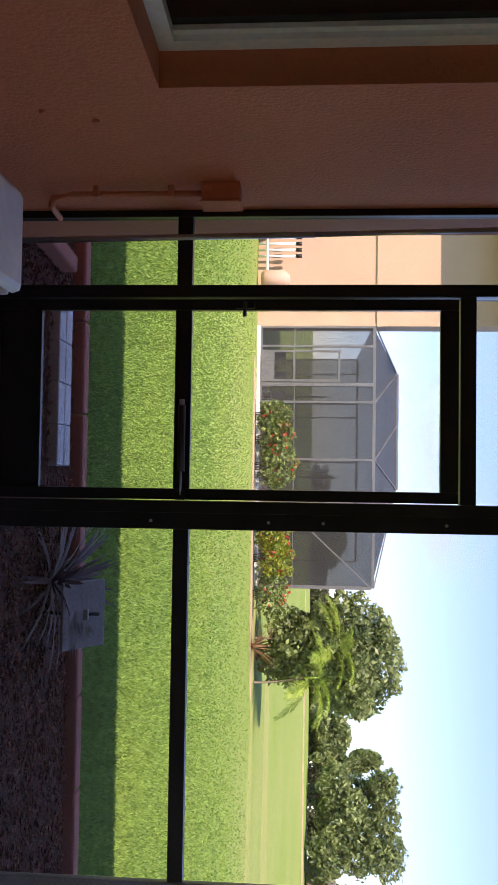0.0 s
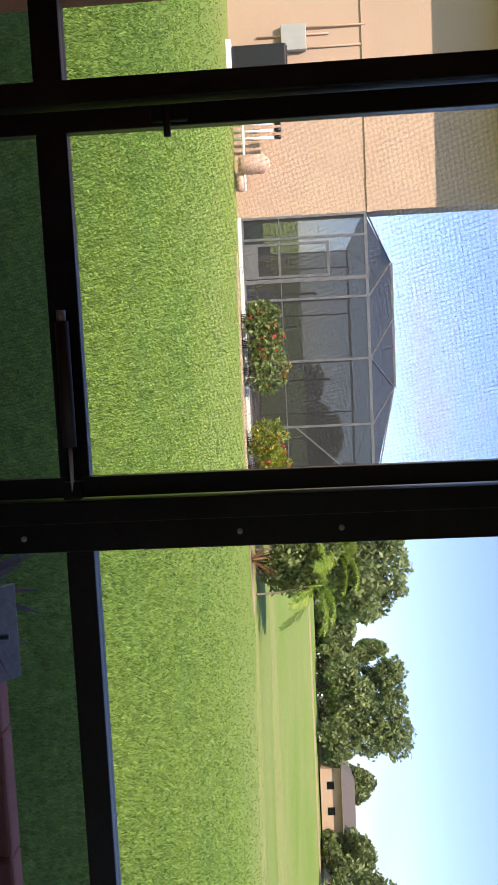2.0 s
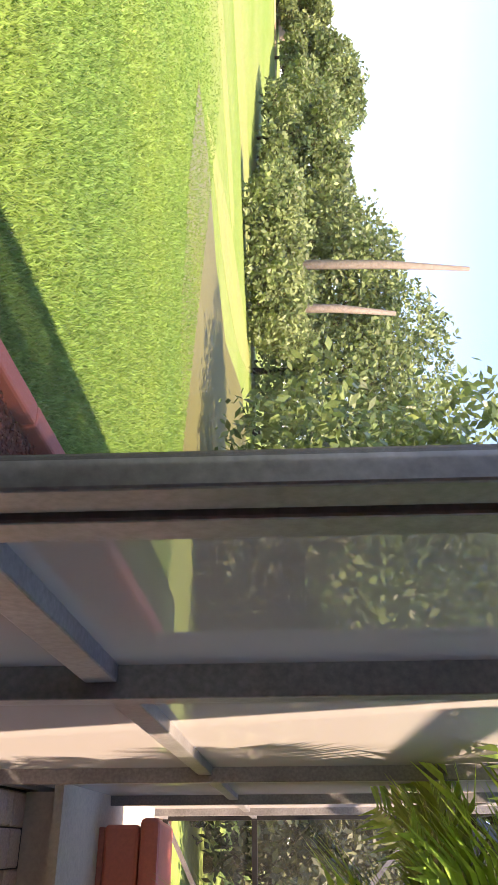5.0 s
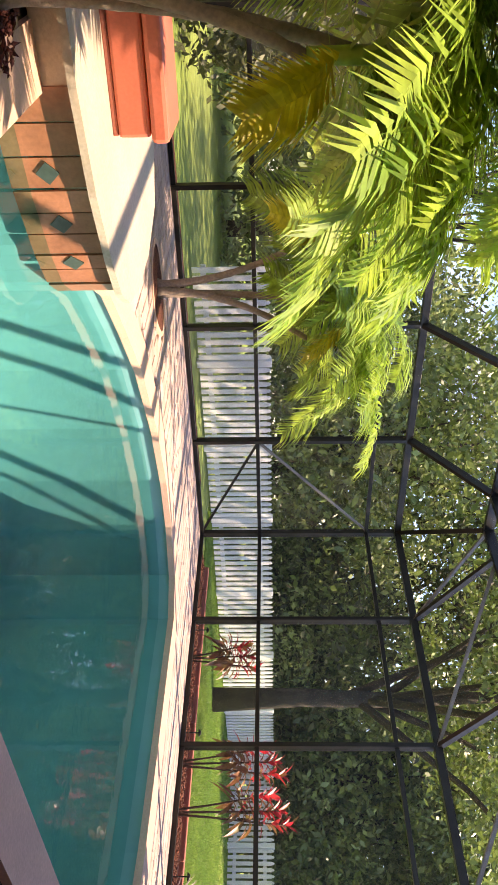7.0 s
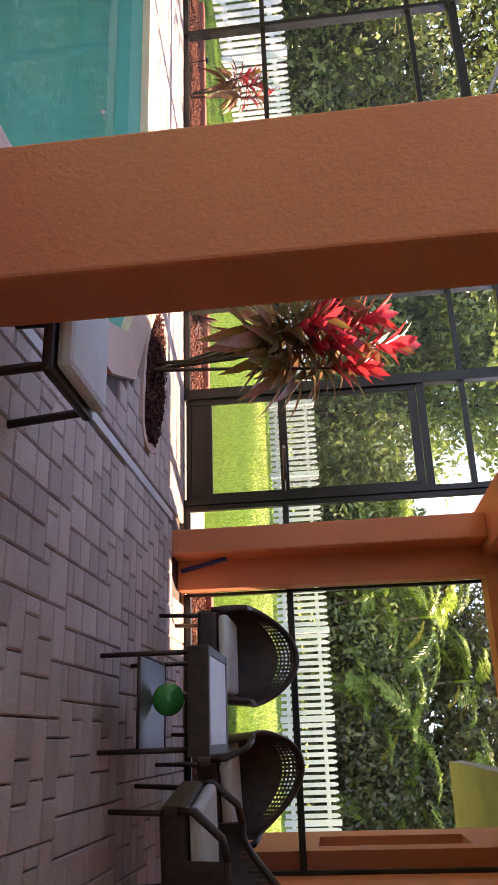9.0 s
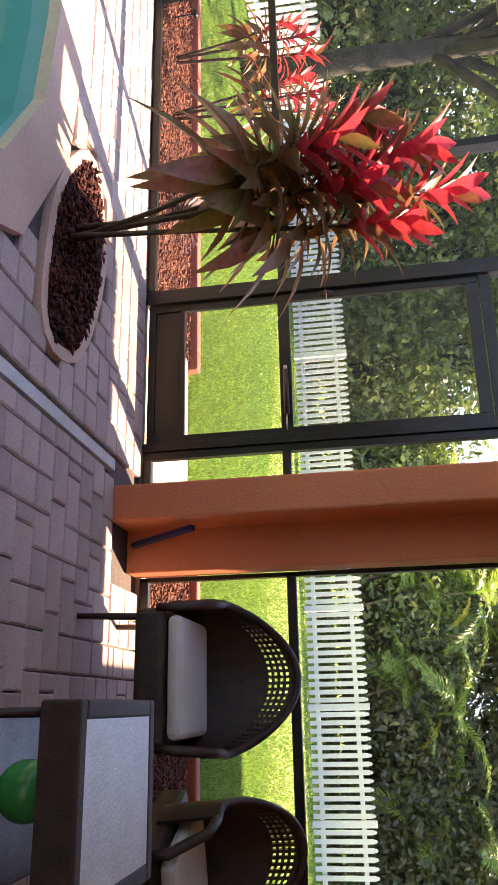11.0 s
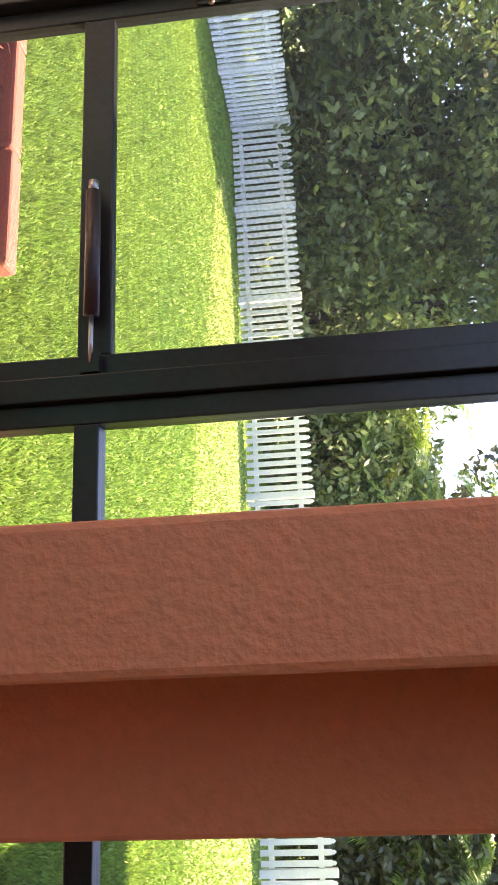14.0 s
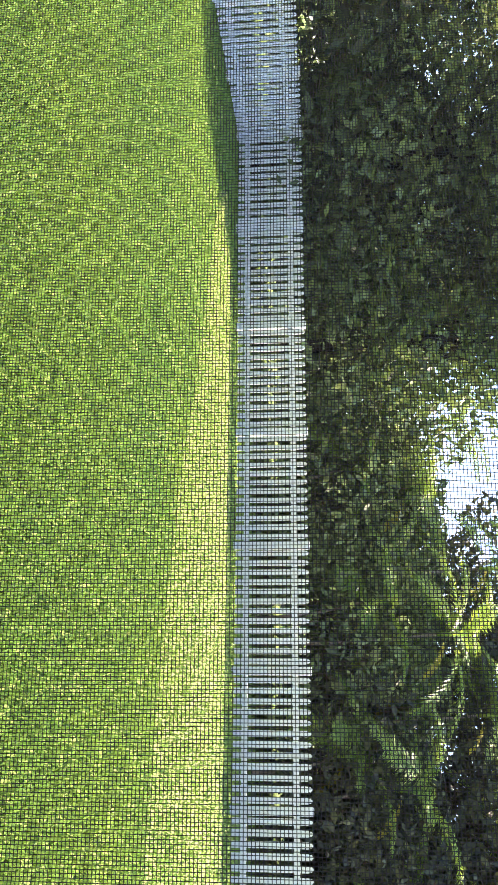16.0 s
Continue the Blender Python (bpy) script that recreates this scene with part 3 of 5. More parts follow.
# raised platform beyond the pool with a tiled face
PLAT = [(5.14, 3.42), (5.12, 2.1), (5.20, 1.6), (5.34, 1.2), (5.46, 0.98), (5.62, 0.86), (5.90, 0.80), (6.4, 0.80), (6.85, 0.95), (7.3, 1.6), (7.5, 3.42)]
platform = tagged(new("platform"), "raised cream concrete platform at the pool end with tiled face", "platform", kind="structure")
prism("platform_slab", grow(PLAT, 0.05), 0.0, 0.15, "platform", platform)
prism("platform_cap", grow(PLAT, 0.14), 0.15, 0.19, "platform", platform, label="cream overhanging cap")
for i in range(1, 6):
    (xa, ya), (xb, yb) = PLAT[i], PLAT[i + 1]
    L = math.hypot(xb - xa, yb - ya)
    k = max(1, round(L / 0.15))
    for q in range(k):
        a, b = Vector((xa, ya)).lerp(Vector((xb, yb)), (q + 0.03) / k), Vector((xa, ya)).lerp(Vector((xb, yb)), (q + 0.97) / k)
        nrm = Vector((-(b - a).y, (b - a).x)).normalized() * -1
        bm = bmesh.new()
        vs = [bm.verts.new((*(p + nrm * o), z)) for p in (a, b) for o in (0.052, 0.066) for z in (-0.25, 0.145)]
        bmesh.ops.convex_hull(bm, input=vs)
        put("tile", bm, "tile", platform)
        if (q + i) % 3 == 0:
            c = (a + b) / 2 + nrm * 0.068
            bm = bmesh.new()
            t = (b - a).normalized() * 0.06
            vs = [bm.verts.new((*(c + t * u + nrm * o), -0.05 + 0.06 * v)) for u, v in ((1, 0), (0, 1), (-1, 0), (0, -1)) for o in (-0.003, 0.006)]
            bmesh.ops.convex_hull(bm, input=vs)
            put("accent_tile", bm, "tile_d", platform, label="dark green diamond tile")

# pavers
LAYOUTS = (
    ((0, 0, 2, 3), (2, 0, 2, 2), (4, 0, 2, 3), (0, 3, 2, 2), (0, 5, 2, 1), (2, 2, 2, 2), (2, 4, 2, 2), (4, 3, 2, 3)),
    ((0, 0, 3, 2), (3, 0, 3, 2), (0, 2, 2, 2), (2, 2, 2, 2), (4, 2, 2, 2), (0, 4, 2, 2), (2, 4, 3, 2), (5, 4, 1, 2)),
    ((0, 0, 2, 2), (2, 0, 3, 2), (5, 0, 1, 2), (0, 2, 3, 2), (3, 2, 3, 2), (0, 4, 2, 2), (2, 4, 2, 2), (4, 4, 2, 2)),
    ((0, 0, 3, 3), (3, 0, 3, 2), (3, 2, 2, 2), (5, 2, 1, 2), (0, 3, 2, 3), (2, 4, 2, 2), (2, 3, 1, 1), (4, 4, 2, 2)),
)


def pave(x0, x1, y0, y1, keep, seed, near=None, parent=None, limit=300):
    """Tumbled blocks of three sizes laid in a random ashlar bond; the nearest are objects, the rest one mesh."""
    rng = random.Random(seed)
    U = 0.077
    meshes, made, rest = {}, 0, bmesh.new()
    yb = y0
    while yb < y1:
        xb = x0 - rng.choice((0, 1, 2, 3)) * U
        while xb < x1:
            for a, b, w, h in rng.choice(LAYOUTS):
                xa, xc = max(xb + a * U, x0), min(xb + (a + w) * U, x1)
                ya, yc = max(yb + b * U, y0), min(yb + (b + h) * U, y1)
                if xc - xa < 0.04 or yc - ya < 0.04:
                    continue
                cx, cy = (xa + xc) / 2, (ya + yc) / 2
                if not keep(cx, cy):
                    continue
                hx, hy, z = (xc - xa) / 2 - 0.003, (yc - ya) / 2 - 0.003, rng.uniform(-0.0025, 0.0015)
                if near and near(cx, cy) and made < limit:
                    key = (round(hx, 3), round(hy, 3))
                    if key not in meshes:
                        bm = bmesh.new()
                        slab(bm, 0, 0, hx, hy, 0)
                        me = bpy.data.meshes.new("paver")
                        bm.to_mesh(me); bm.free()
                        me.materials.append(M["paver"])
                        meshes[key] = me
                    ob = new("paver", meshes[key])
                    ob.parent = parent
                    ob.location, ob.rotation_euler = (cx, cy, z), (rng.uniform(-0.003, 0.003), rng.uniform(-0.003, 0.003), rng.uniform(-0.012, 0.012))
                    made += 1
                else:
                    slab(rest, cx, cy, hx, hy, z)
            xb += 6 * U
        yb += 6 * U
    return rest


def slab(bm, cx, cy, hx, hy, z, t=0.05, c=0.008):
    rings = [[bm.verts.new((cx + sx * (hx - i), cy + sy * (hy - i), zz)) for sx, sy in ((-1, -1), (1, -1), (1, 1), (-1, 1))] for i, zz in ((0, z - t), (0, z - c), (c, z))]
    for a, b in zip(rings, rings[1:]):
        for k in range(4):
            bm.faces.new((a[k], a[(k + 1) % 4], b[(k + 1) % 4], b[k]))
    bm.faces.new(rings[-1])

# ---- screen walls ----
def frame_bar(name, x0, x1, y0, y1, z0, z1, parent, mat="bronze", **t):
    return box(name, x0, x1, y0, y1, z0, z1, mat, parent, bevel=0.003, **t)


def screen_x(name, y, spans, z0, z1, parent, mat="screen"):
    """Mesh panels in the plane y between (x0, x1) spans."""
    for x0, x1, a, b in spans:
        bm = bmesh.new()
        bm.faces.new([bm.verts.new(p) for p in ((x0, y, a), (x1, y, a), (x1, y, b), (x0, y, b))])
        put(name, bm, mat, parent)


def screen_door(name, x0, x1, y, side, hinge_right, label, mesh="screen_fine"):
    """A bronze framed screen door with kick plate, middle rail and closer. side: +1 where the closer faces +y."""
    d = empty(name, ((x0 + x1) / 2, y, 0), label, "screen door")
    o = Vector(d.location)
    def bar(n, a, b, c, e, dy=0.016, **t):
        return box(n, a - o.x, b - o.x, -dy, dy, c, e, "bronze", d, bevel=0.003, **t)
    s = 0.047
    bar("stile", x0, x0 + s, 0.015, 2.03)
    bar("stile", x1 - s, x1, 0.015, 2.03)
    bar("top_rail", x0 + s, x1 - s, 1.955, 2.03)
    bar("middle_rail", x0 + s, x1 - s, 0.83, 0.90)
    bar("bottom_rail", x0 + s, x1 - s, 0.015, 0.06)
    bar("kick_plate", x0 + s, x1 - s, 0.06, 0.215, 0.006, label="dark bronze kick plate")
    bar("kick_rail", x0 + s, x1 - s, 0.215, 0.245)
    for a, b in ((0.245, 0.83), (0.90, 1.955)):
        bm = bmesh.new()
        bm.faces.new([bm.verts.new(p) for p in ((x0 + s - o.x, 0, a), (x1 - s - o.x, 0, a), (x1 - s - o.x, 0, b), (x0 + s - o.x, 0, b))])
        put("door_screen", bm, mesh, d)
    # closer: a cylinder with a thin rod along the middle rail
    hx, dirx = (x1, -1) if hinge_right else (x0, 1)
    yy = side * 0.045
    c = tube("closer", [(hx + dirx * 0.12 - o.x, yy, 0.868), (hx + dirx * 0.40 - o.x, yy, 0.868)], 0.016, "bronze_leg", d, sides=12, label="bronze door closer cylinder")
    tube("rod", [(hx + dirx * 0.02 - o.x, yy * 0.9, 0.866), (hx + dirx * 0.12 - o.x, yy, 0.868)], 0.005, "steel", c)
    tube("end_cap", [(hx + dirx * 0.40 - o.x, yy, 0.868), (hx + dirx * 0.425 - o.x, yy, 0.868)], 0.011, "steel", c)
    box("bracket", hx + dirx * 0.02 - 0.02 - o.x, hx + dirx * 0.02 + 0.02 - o.x, min(0, yy), max(0, yy), 0.845, 0.885, "bronze", c)
    lx = x0 + s / 2 if hinge_right else x1 - s / 2
    h = box("latch", lx - 0.018 - o.x, lx + 0.018 - o.x, min(0, side * 0.03), max(0, side * 0.03), 1.09, 1.17, "bronze", d, bevel=0.004, label="dark latch plate")
    tube("lever", [(lx - o.x, side * 0.03, 1.13), (lx - o.x, side * 0.06, 1.13), (lx + (0.06 if hinge_right else -0.06) - o.x, side * 0.062, 1.13)], 0.008, "bronze_leg", h)
    return d


# north wall
north = tagged(new("screen_wall_north"), "dark bronze screen wall at the north end", "screen wall", kind="structure")
DN0, DN1 = -0.585, 0.275
y0, y1 = YN - 0.025, YN + 0.025
frame_bar("post", XW, XW + 0.03, y0, y1, 0, 2.46, north)
frame_bar("post", DN0 - 0.055, DN0 - 0.004, y0 - 0.02, y1 + 0.02, 0, 2.46, north)
frame_bar("post", DN1 + 0.004, DN1 + 0.055, y0 - 0.02, y1 + 0.02, 0, 2.46, north)
frame_bar("post", DN1 + 0.055, DN1 + 0.125, y0, y1, 0, 2.46, north)
frame_bar("corner_post", 1.872, 1.915, YN - 0.022, YN + 0.008, 0, 2.46, north, mat="grey_alu", label="grey post, sunlight put into its pale colour")
frame_bar("corner_post", 1.918, 1.962, YN - 0.028, YN + 0.008, 0, EAVE, north, mat="grey_alu", label="grey post, sunlight put into its pale colour")
for a, b in ((XW + 0.03, DN0 - 0.055), (DN1 + 0.125, 1.868)):
    frame_bar("chair_rail", a, b, y0, y1, 0.835, 0.90, north)
    frame_bar("sill_rail", a, b, y0, y1, 0.0, 0.05, north)
    frame_bar("top_rail", a, b, y0, y1, 2.41, 2.46, north)
    screen_x("screen_panel", YN, [(a, b, 0.05, 0.835), (a, b, 0.90, 2.41)], 0, 0, north, "screen_n")
frame_bar("door_header", DN0 - 0.004, DN1 + 0.004, y0, y1, 2.035, 2.10, north)
frame_bar("top_rail", DN0 - 0.004, DN1 + 0.004, y0, y1, 2.41, 2.46, north)
screen_x("screen_panel", YN, [(DN0, DN1, 2.10, 2.41)], 0, 0, north, "screen_n")
screen_door("screen_door", DN0, DN1, YN, -1, True, "dark bronze screen door, closed, with kick plate and closer", "screen_near")
for i, (px, pz) in enumerate(((0.365, 0.74), (0.365, 1.24), (0.365, 1.47), (0.365, 1.98))):
    tube("screw", [(px, YN - 0.025, pz), (px, YN - 0.029, pz)], 0.007, "steel", north)

CAGE_POSTS_N = (2.60, 4.35, 6.05, 7.8)
CAGE_POSTS_S = (7.85, 6.07, 4.39)
CAGE_POSTS_E = (-3.32, -1.6, 0.1, 1.8)


def cage_run(wall, ax, fixed, stops, mat, mesh="screen"):
    """Posts, rails and mesh of a straight run. ax 'x': along x at y=fixed; 'y': along y at x=fixed."""
    w = 0.026
    def bar(n, a, b, z0, z1, t=w, m=None):
        if ax == "x":
            return frame_bar(n, a, b, fixed - t, fixed + t, z0, z1, wall, mat=m or mat)
        return frame_bar(n, fixed - t, fixed + t, a, b, z0, z1, wall, mat=m or mat)
    for i, s in enumerate(stops[1:-1]):
        bar("post", s - w, s + w, 0, EAVE, 0.05)
    for a, b in zip(stops, stops[1:]):
        a2, b2 = a + w, b - w
        for n, z0, z1 in (("sill_rail", 0, 0.05), ("chair_rail", 0.84, 0.89), ("transom_rail", TRANSOM - 0.025, TRANSOM + 0.025)):
            bar(n, a2, b2, z0, z1)
        for z0, z1 in ((0.05, 0.84), (0.89, TRANSOM - 0.025), (TRANSOM + 0.025, EAVE)):
            bm = bmesh.new()
            c = ((a2, fixed), (b2, fixed)) if ax == "x" else ((fixed, a2), (fixed, b2))
            bm.faces.new([bm.verts.new((*c[0], z0)), bm.verts.new((*c[1], z0)), bm.verts.new((*c[1], z1)), bm.verts.new((*c[0], z1))])
            put("screen_panel", bm, mesh, wall)


# this run's bars and mesh carry the sunlight in their colour
cage_n = tagged(new("cage_wall_north"), "aluminium cage wall and insect mesh, sunlight put into their grey colour", "screen wall", kind="structure")
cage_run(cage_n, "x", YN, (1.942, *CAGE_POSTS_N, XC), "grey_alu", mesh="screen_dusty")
cage_e = tagged(new("cage_wall_east"), "dark bronze cage wall with insect mesh and braces", "screen wall", kind="structure")
cage_run(cage_e, "y", XC, (YS, *CAGE_POSTS_E, YN), "bronze")
beam_between("brace", (XC, YS + 0.05, 0.03), (XC, -3.37, 0.86), 0.03, 0.03, "bronze", cage_e)
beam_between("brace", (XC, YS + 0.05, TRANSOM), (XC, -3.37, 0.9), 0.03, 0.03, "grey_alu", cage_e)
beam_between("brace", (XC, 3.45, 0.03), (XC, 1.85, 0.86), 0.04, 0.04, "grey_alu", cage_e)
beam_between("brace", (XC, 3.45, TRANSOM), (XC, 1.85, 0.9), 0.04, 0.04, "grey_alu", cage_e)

south = tagged(new("screen_wall_south"), "dark bronze screen wall at the south end", "screen wall", kind="structure")
DS0, DS1 = 2.53, 3.45
cage_run(south, "x", YS, (DS1 + 0.085, *sorted(CAGE_POSTS_S), XC), "bronze")
y0, y1 = YS - 0.025, YS + 0.025
for s in (XC, ):
    for yy in (YS, YN):
        frame_bar("corner_post", s - 0.04, s + 0.04, yy - 0.04, yy + 0.04, 0, EAVE, cage_e)
frame_bar("post", DS1 + 0.004, DS1 + 0.055, y0 - 0.02, y1 + 0.02, 0, EAVE, south)
frame_bar("post", DS1 + 0.055, DS1 + 0.11, y0, y1, 0, EAVE, south)
frame_bar("post", DS0 - 0.055, DS0 - 0.004, y0 - 0.02, y1 + 0.02, 0, EAVE, south)
frame_bar("post", DS0 - 0.10, DS0 - 0.055, y0, y1, 0, EAVE, south)
for z0, z1 in ((2.035, 2.10), (TRANSOM - 0.025, TRANSOM + 0.025)):
    frame_bar("header", DS0 - 0.004, DS1 + 0.004, y0, y1, z0, z1, south)
screen_x("screen_panel", YS, [(DS0, DS1, 2.10, TRANSOM - 0.025), (DS0, DS1, TRANSOM + 0.025, EAVE)], 0, 0, south)
screen_door("screen_door", DS0, DS1, YS, 1, False, "dark bronze screen door, closed, beside the terracotta column")
SW = XS + 0.03
for a, b, top in ((CBX1 + 0.045, DS0 - 0.10, EAVE), (SW, CBX0, 2.36)):
    frame_bar("chair_rail", a, b, y0, y1, 0.83, 0.88, south)
    frame_bar("sill_rail", a, b, y0, y1, 0.0, 0.05, south)
    screen_x("screen_panel", YS, [(a, b, 0.05, 0.83), (a, b, 0.88, top)], 0, 0, south)
frame_bar("post", SW - 0.03, SW, y0, y1, 0, 2.36, south)
frame_bar("post", CBX1 + 0.002, CBX1 + 0.045, YS - 0.03, YS + 0.06, 0, EAVE, south)
frame_bar("post", CBX0 - 0.025, CBX0, y0, y1, 0, 2.36, south)

# cage roof: eave beams, sloping sides and a flat top
RZ, IN = 3.75, 1.15
roofc = tagged(new("cage_roof"), "dark bronze screened cage roof with sloping sides", "cage roof", kind="structure")
frame_bar("eave_beam", DS1 + 0.1 - 1.2, XC, YS - 0.04, YS + 0.04, EAVE, EAVE + 0.09, roofc)
frame_bar("eave_beam", XE, XC, YN - 0.04, YN + 0.04, EAVE, EAVE + 0.09, roofc)
frame_bar("eave_beam", XC - 0.04, XC + 0.04, YS + 0.04, YN - 0.04, EAVE, EAVE + 0.09, roofc)
zt = EAVE + 0.05
nodes_s = [DS0 - 0.1, *sorted(CAGE_POSTS_S), XC]
for i, x in enumerate(nodes_s[:-1]):
    beam_between("rafter", (x, YS, zt), (x, YS + IN, RZ), 0.05, 0.07, "bronze", roofc)
    nx_ = nodes_s[i + 1] - (IN if i == len(nodes_s) - 2 else 0)
    beam_between("roof_brace", (x, YS + 0.02, zt), (nx_, YS + IN, RZ), 0.04, 0.04, "grey_alu", roofc)
for x in CAGE_POSTS_N:
    beam_between("rafter", (x, YN, zt), (x, YN - IN, RZ), 0.05, 0.07, "grey_alu", roofc)
for y in CAGE_POSTS_E:
    beam_between("rafter", (XC, y, zt), (XC - IN, y, RZ), 0.05, 0.10, "bronze", roofc)
    beam_between("purlin", (XC - IN, y, RZ), (XE, y, RZ), 0.06, 0.14, "bronze", roofc)
beam_between("hip", (XC, YS, zt), (XC - IN, YS + IN, RZ), 0.06, 0.08, "bronze", roofc)
beam_between("hip", (XC, YN, zt), (XC - IN, YN - IN, RZ), 0.06, 0.08, "bronze", roofc)
for y in (YS + IN, YN - IN):
    beam_between("ridge_beam", (XE, y, RZ), (XC - IN, y, RZ), 0.06, 0.12, "bronze", roofc)
beam_between("ridge_beam", (XC - IN, YS + IN, RZ), (XC - IN, YN - IN, RZ), 0.06, 0.12, "bronze", roofc)
bm = bmesh.new()
A = [bm.verts.new(p) for p in ((XE, YS, zt), (XC, YS, zt), (XC, YN, zt), (XE, YN, zt))]
B = [bm.verts.new(p) for p in ((XE, YS + IN, RZ), (XC - IN, YS + IN, RZ), (XC - IN, YN - IN, RZ), (XE, YN - IN, RZ))]
for q in ((A[0], A[1], B[1], B[0]), (A[1], A[2], B[2], B[1]), (A[2], A[3], B[3], B[2]), tuple(B)):
    bm.faces.new(q)
put("roof_mesh", bm, "screen_roof", roofc, label="dark insect mesh")
# downpipe along the house wall by the door, outside
box("drain_strip", XE - 0.06, XE + 0.0, CBY1 + 0.02, 3.45, -0.03, 0.004, "strip", label="pale slotted drain strip across the pavers", category="drain", kind="structure")

# ---- fence ----
def picket_fence():
    runs = [((-7.0, -16.0), (1.0, -16.4)), ((1.0, -16.4), (6.6, -16.6)), ((6.6, -16.6), (12.1, -16.3)), ((12.1, -16.3), (11.8, -13.0)), ((11.8, -13.0), (11.9, -7.0)), ((11.9, -7.0), (11.6, -1.7))]
    H = 1.12
    bm = bmesh.new()
    w, t = 0.042, 0.012
    pts = [(-w, 0), (w, 0), (w, H - 0.06), (w * 0.55, H - 0.05), (w * 0.8, H - 0.025), (0, H + 0.01), (-w * 0.8, H - 0.025), (-w * 0.55, H - 0.05), (-w, H - 0.06)]
    f = [bm.verts.new((x, -t, z)) for x, z in pts]
    bk = [bm.verts.new((x, t, z)) for x, z in pts]
    bm.faces.new(f); bm.faces.new(bk[::-1])
    for i in range(len(pts)):
        j = (i + 1) % len(pts)
        bm.faces.new((f[i], bk[i], bk[j], f[j]))
    picket = bpy.data.meshes.new("picket")
    bm.to_mesh(picket); bm.free()
    picket.materials.append(M["white"])
    for (xa, ya), (xb, yb) in runs:
        a, b = Vector((xa, ya, 0)), Vector((xb, yb, 0))
        L, ang = (b - a).length, math.atan2(yb - ya, xb - xa)
        n = max(1, round(L / 1.83))
        for k in range(n):
            p = a.lerp(b, k / n)
            fe = empty("fence_section", (p.x, p.y, GROUND), "white vinyl picket fence panel with dog-eared pickets", "picket fence", "fence at the lawn's end")
            fe.rotation_euler = (0, 0, ang)
            S = L / n
            box("post", -0.06, 0.06, -0.06, 0.06, 0, H + 0.06, "white", fe, bevel=0.01)
            box("rail", 0.062, S - 0.062, -0.02, 0.02, 0.16, 0.24, "white", fe)
            box("rail", 0.062, S - 0.062, -0.02, 0.02, 0.90, 0.98, "white", fe)
            m = round((S - 0.12) / 0.142)
            for q in range(m):
                ob = new("picket", picket)
                ob.parent = fe
                ob.location = (0.06 + (q + 0.5) * (S - 0.12) / m, 0.034, 0.04)


picket_fence()

# ---- plants ----
def cloud(name, blobs, n, size, mat, seed, parent=None, flat=0.95, shell=0.55, **tags):
    """A crown of many small leaf blades scattered in clumps over the outside of several lobes."""
    rng = np.random.default_rng(seed)
    vol = np.array([b[3] * b[4] for b in blobs], float)
    pick = rng.choice(len(blobs), n, p=vol / vol.sum())
    B = np.array(blobs, float)[pick]
    d = rng.normal(size=(n, 3))
    d /= np.linalg.norm(d, axis=1)[:, None]
    nc = max(12, n // 35)
    cl = rng.normal(size=(nc, 3)); cl /= np.linalg.norm(cl, axis=1)[:, None]
    d = d * 0.45 + cl[rng.integers(0, nc, n)]
    d /= np.linalg.norm(d, axis=1)[:, None]
    r = shell + (1 - shell) * rng.random(n) ** 0.5
    r *= 1 + 0.24 * np.sin(d[:, 0] * 7 + pick) * np.sin(d[:, 2] * 6 + pick * 2)
    c = B[:, :3] + d * r[:, None] * B[:, [3, 3, 4]]
    u = rng.normal(size=(n, 3)); u /= np.linalg.norm(u, axis=1)[:, None]
    v = np.cross(u, rng.normal(size=(n, 3))); v /= np.linalg.norm(v, axis=1)[:, None]
    s = size * (0.5 + rng.random(n))[:, None]
    P = np.stack([c - u * s, c - v * s * flat * 0.5, c + u * s, c + v * s * flat * 0.5], axis=1).reshape(-1, 3)
    me = bpy.data.meshes.new(name)
    me.vertices.add(4 * n); me.loops.add(4 * n); me.polygons.add(n)
    me.vertices.foreach_set("co", P.ravel())
    me.loops.foreach_set("vertex_index", np.arange(4 * n))
    me.polygons.foreach_set("loop_start", np.arange(0, 4 * n, 4))
    me.polygons.foreach_set("loop_total", np.full(n, 4))
    me.update()
    me.materials.append(M[mat])
    ob = new(name, me)
    if parent:
        ob.parent = parent
    return tagged(ob, **tags)


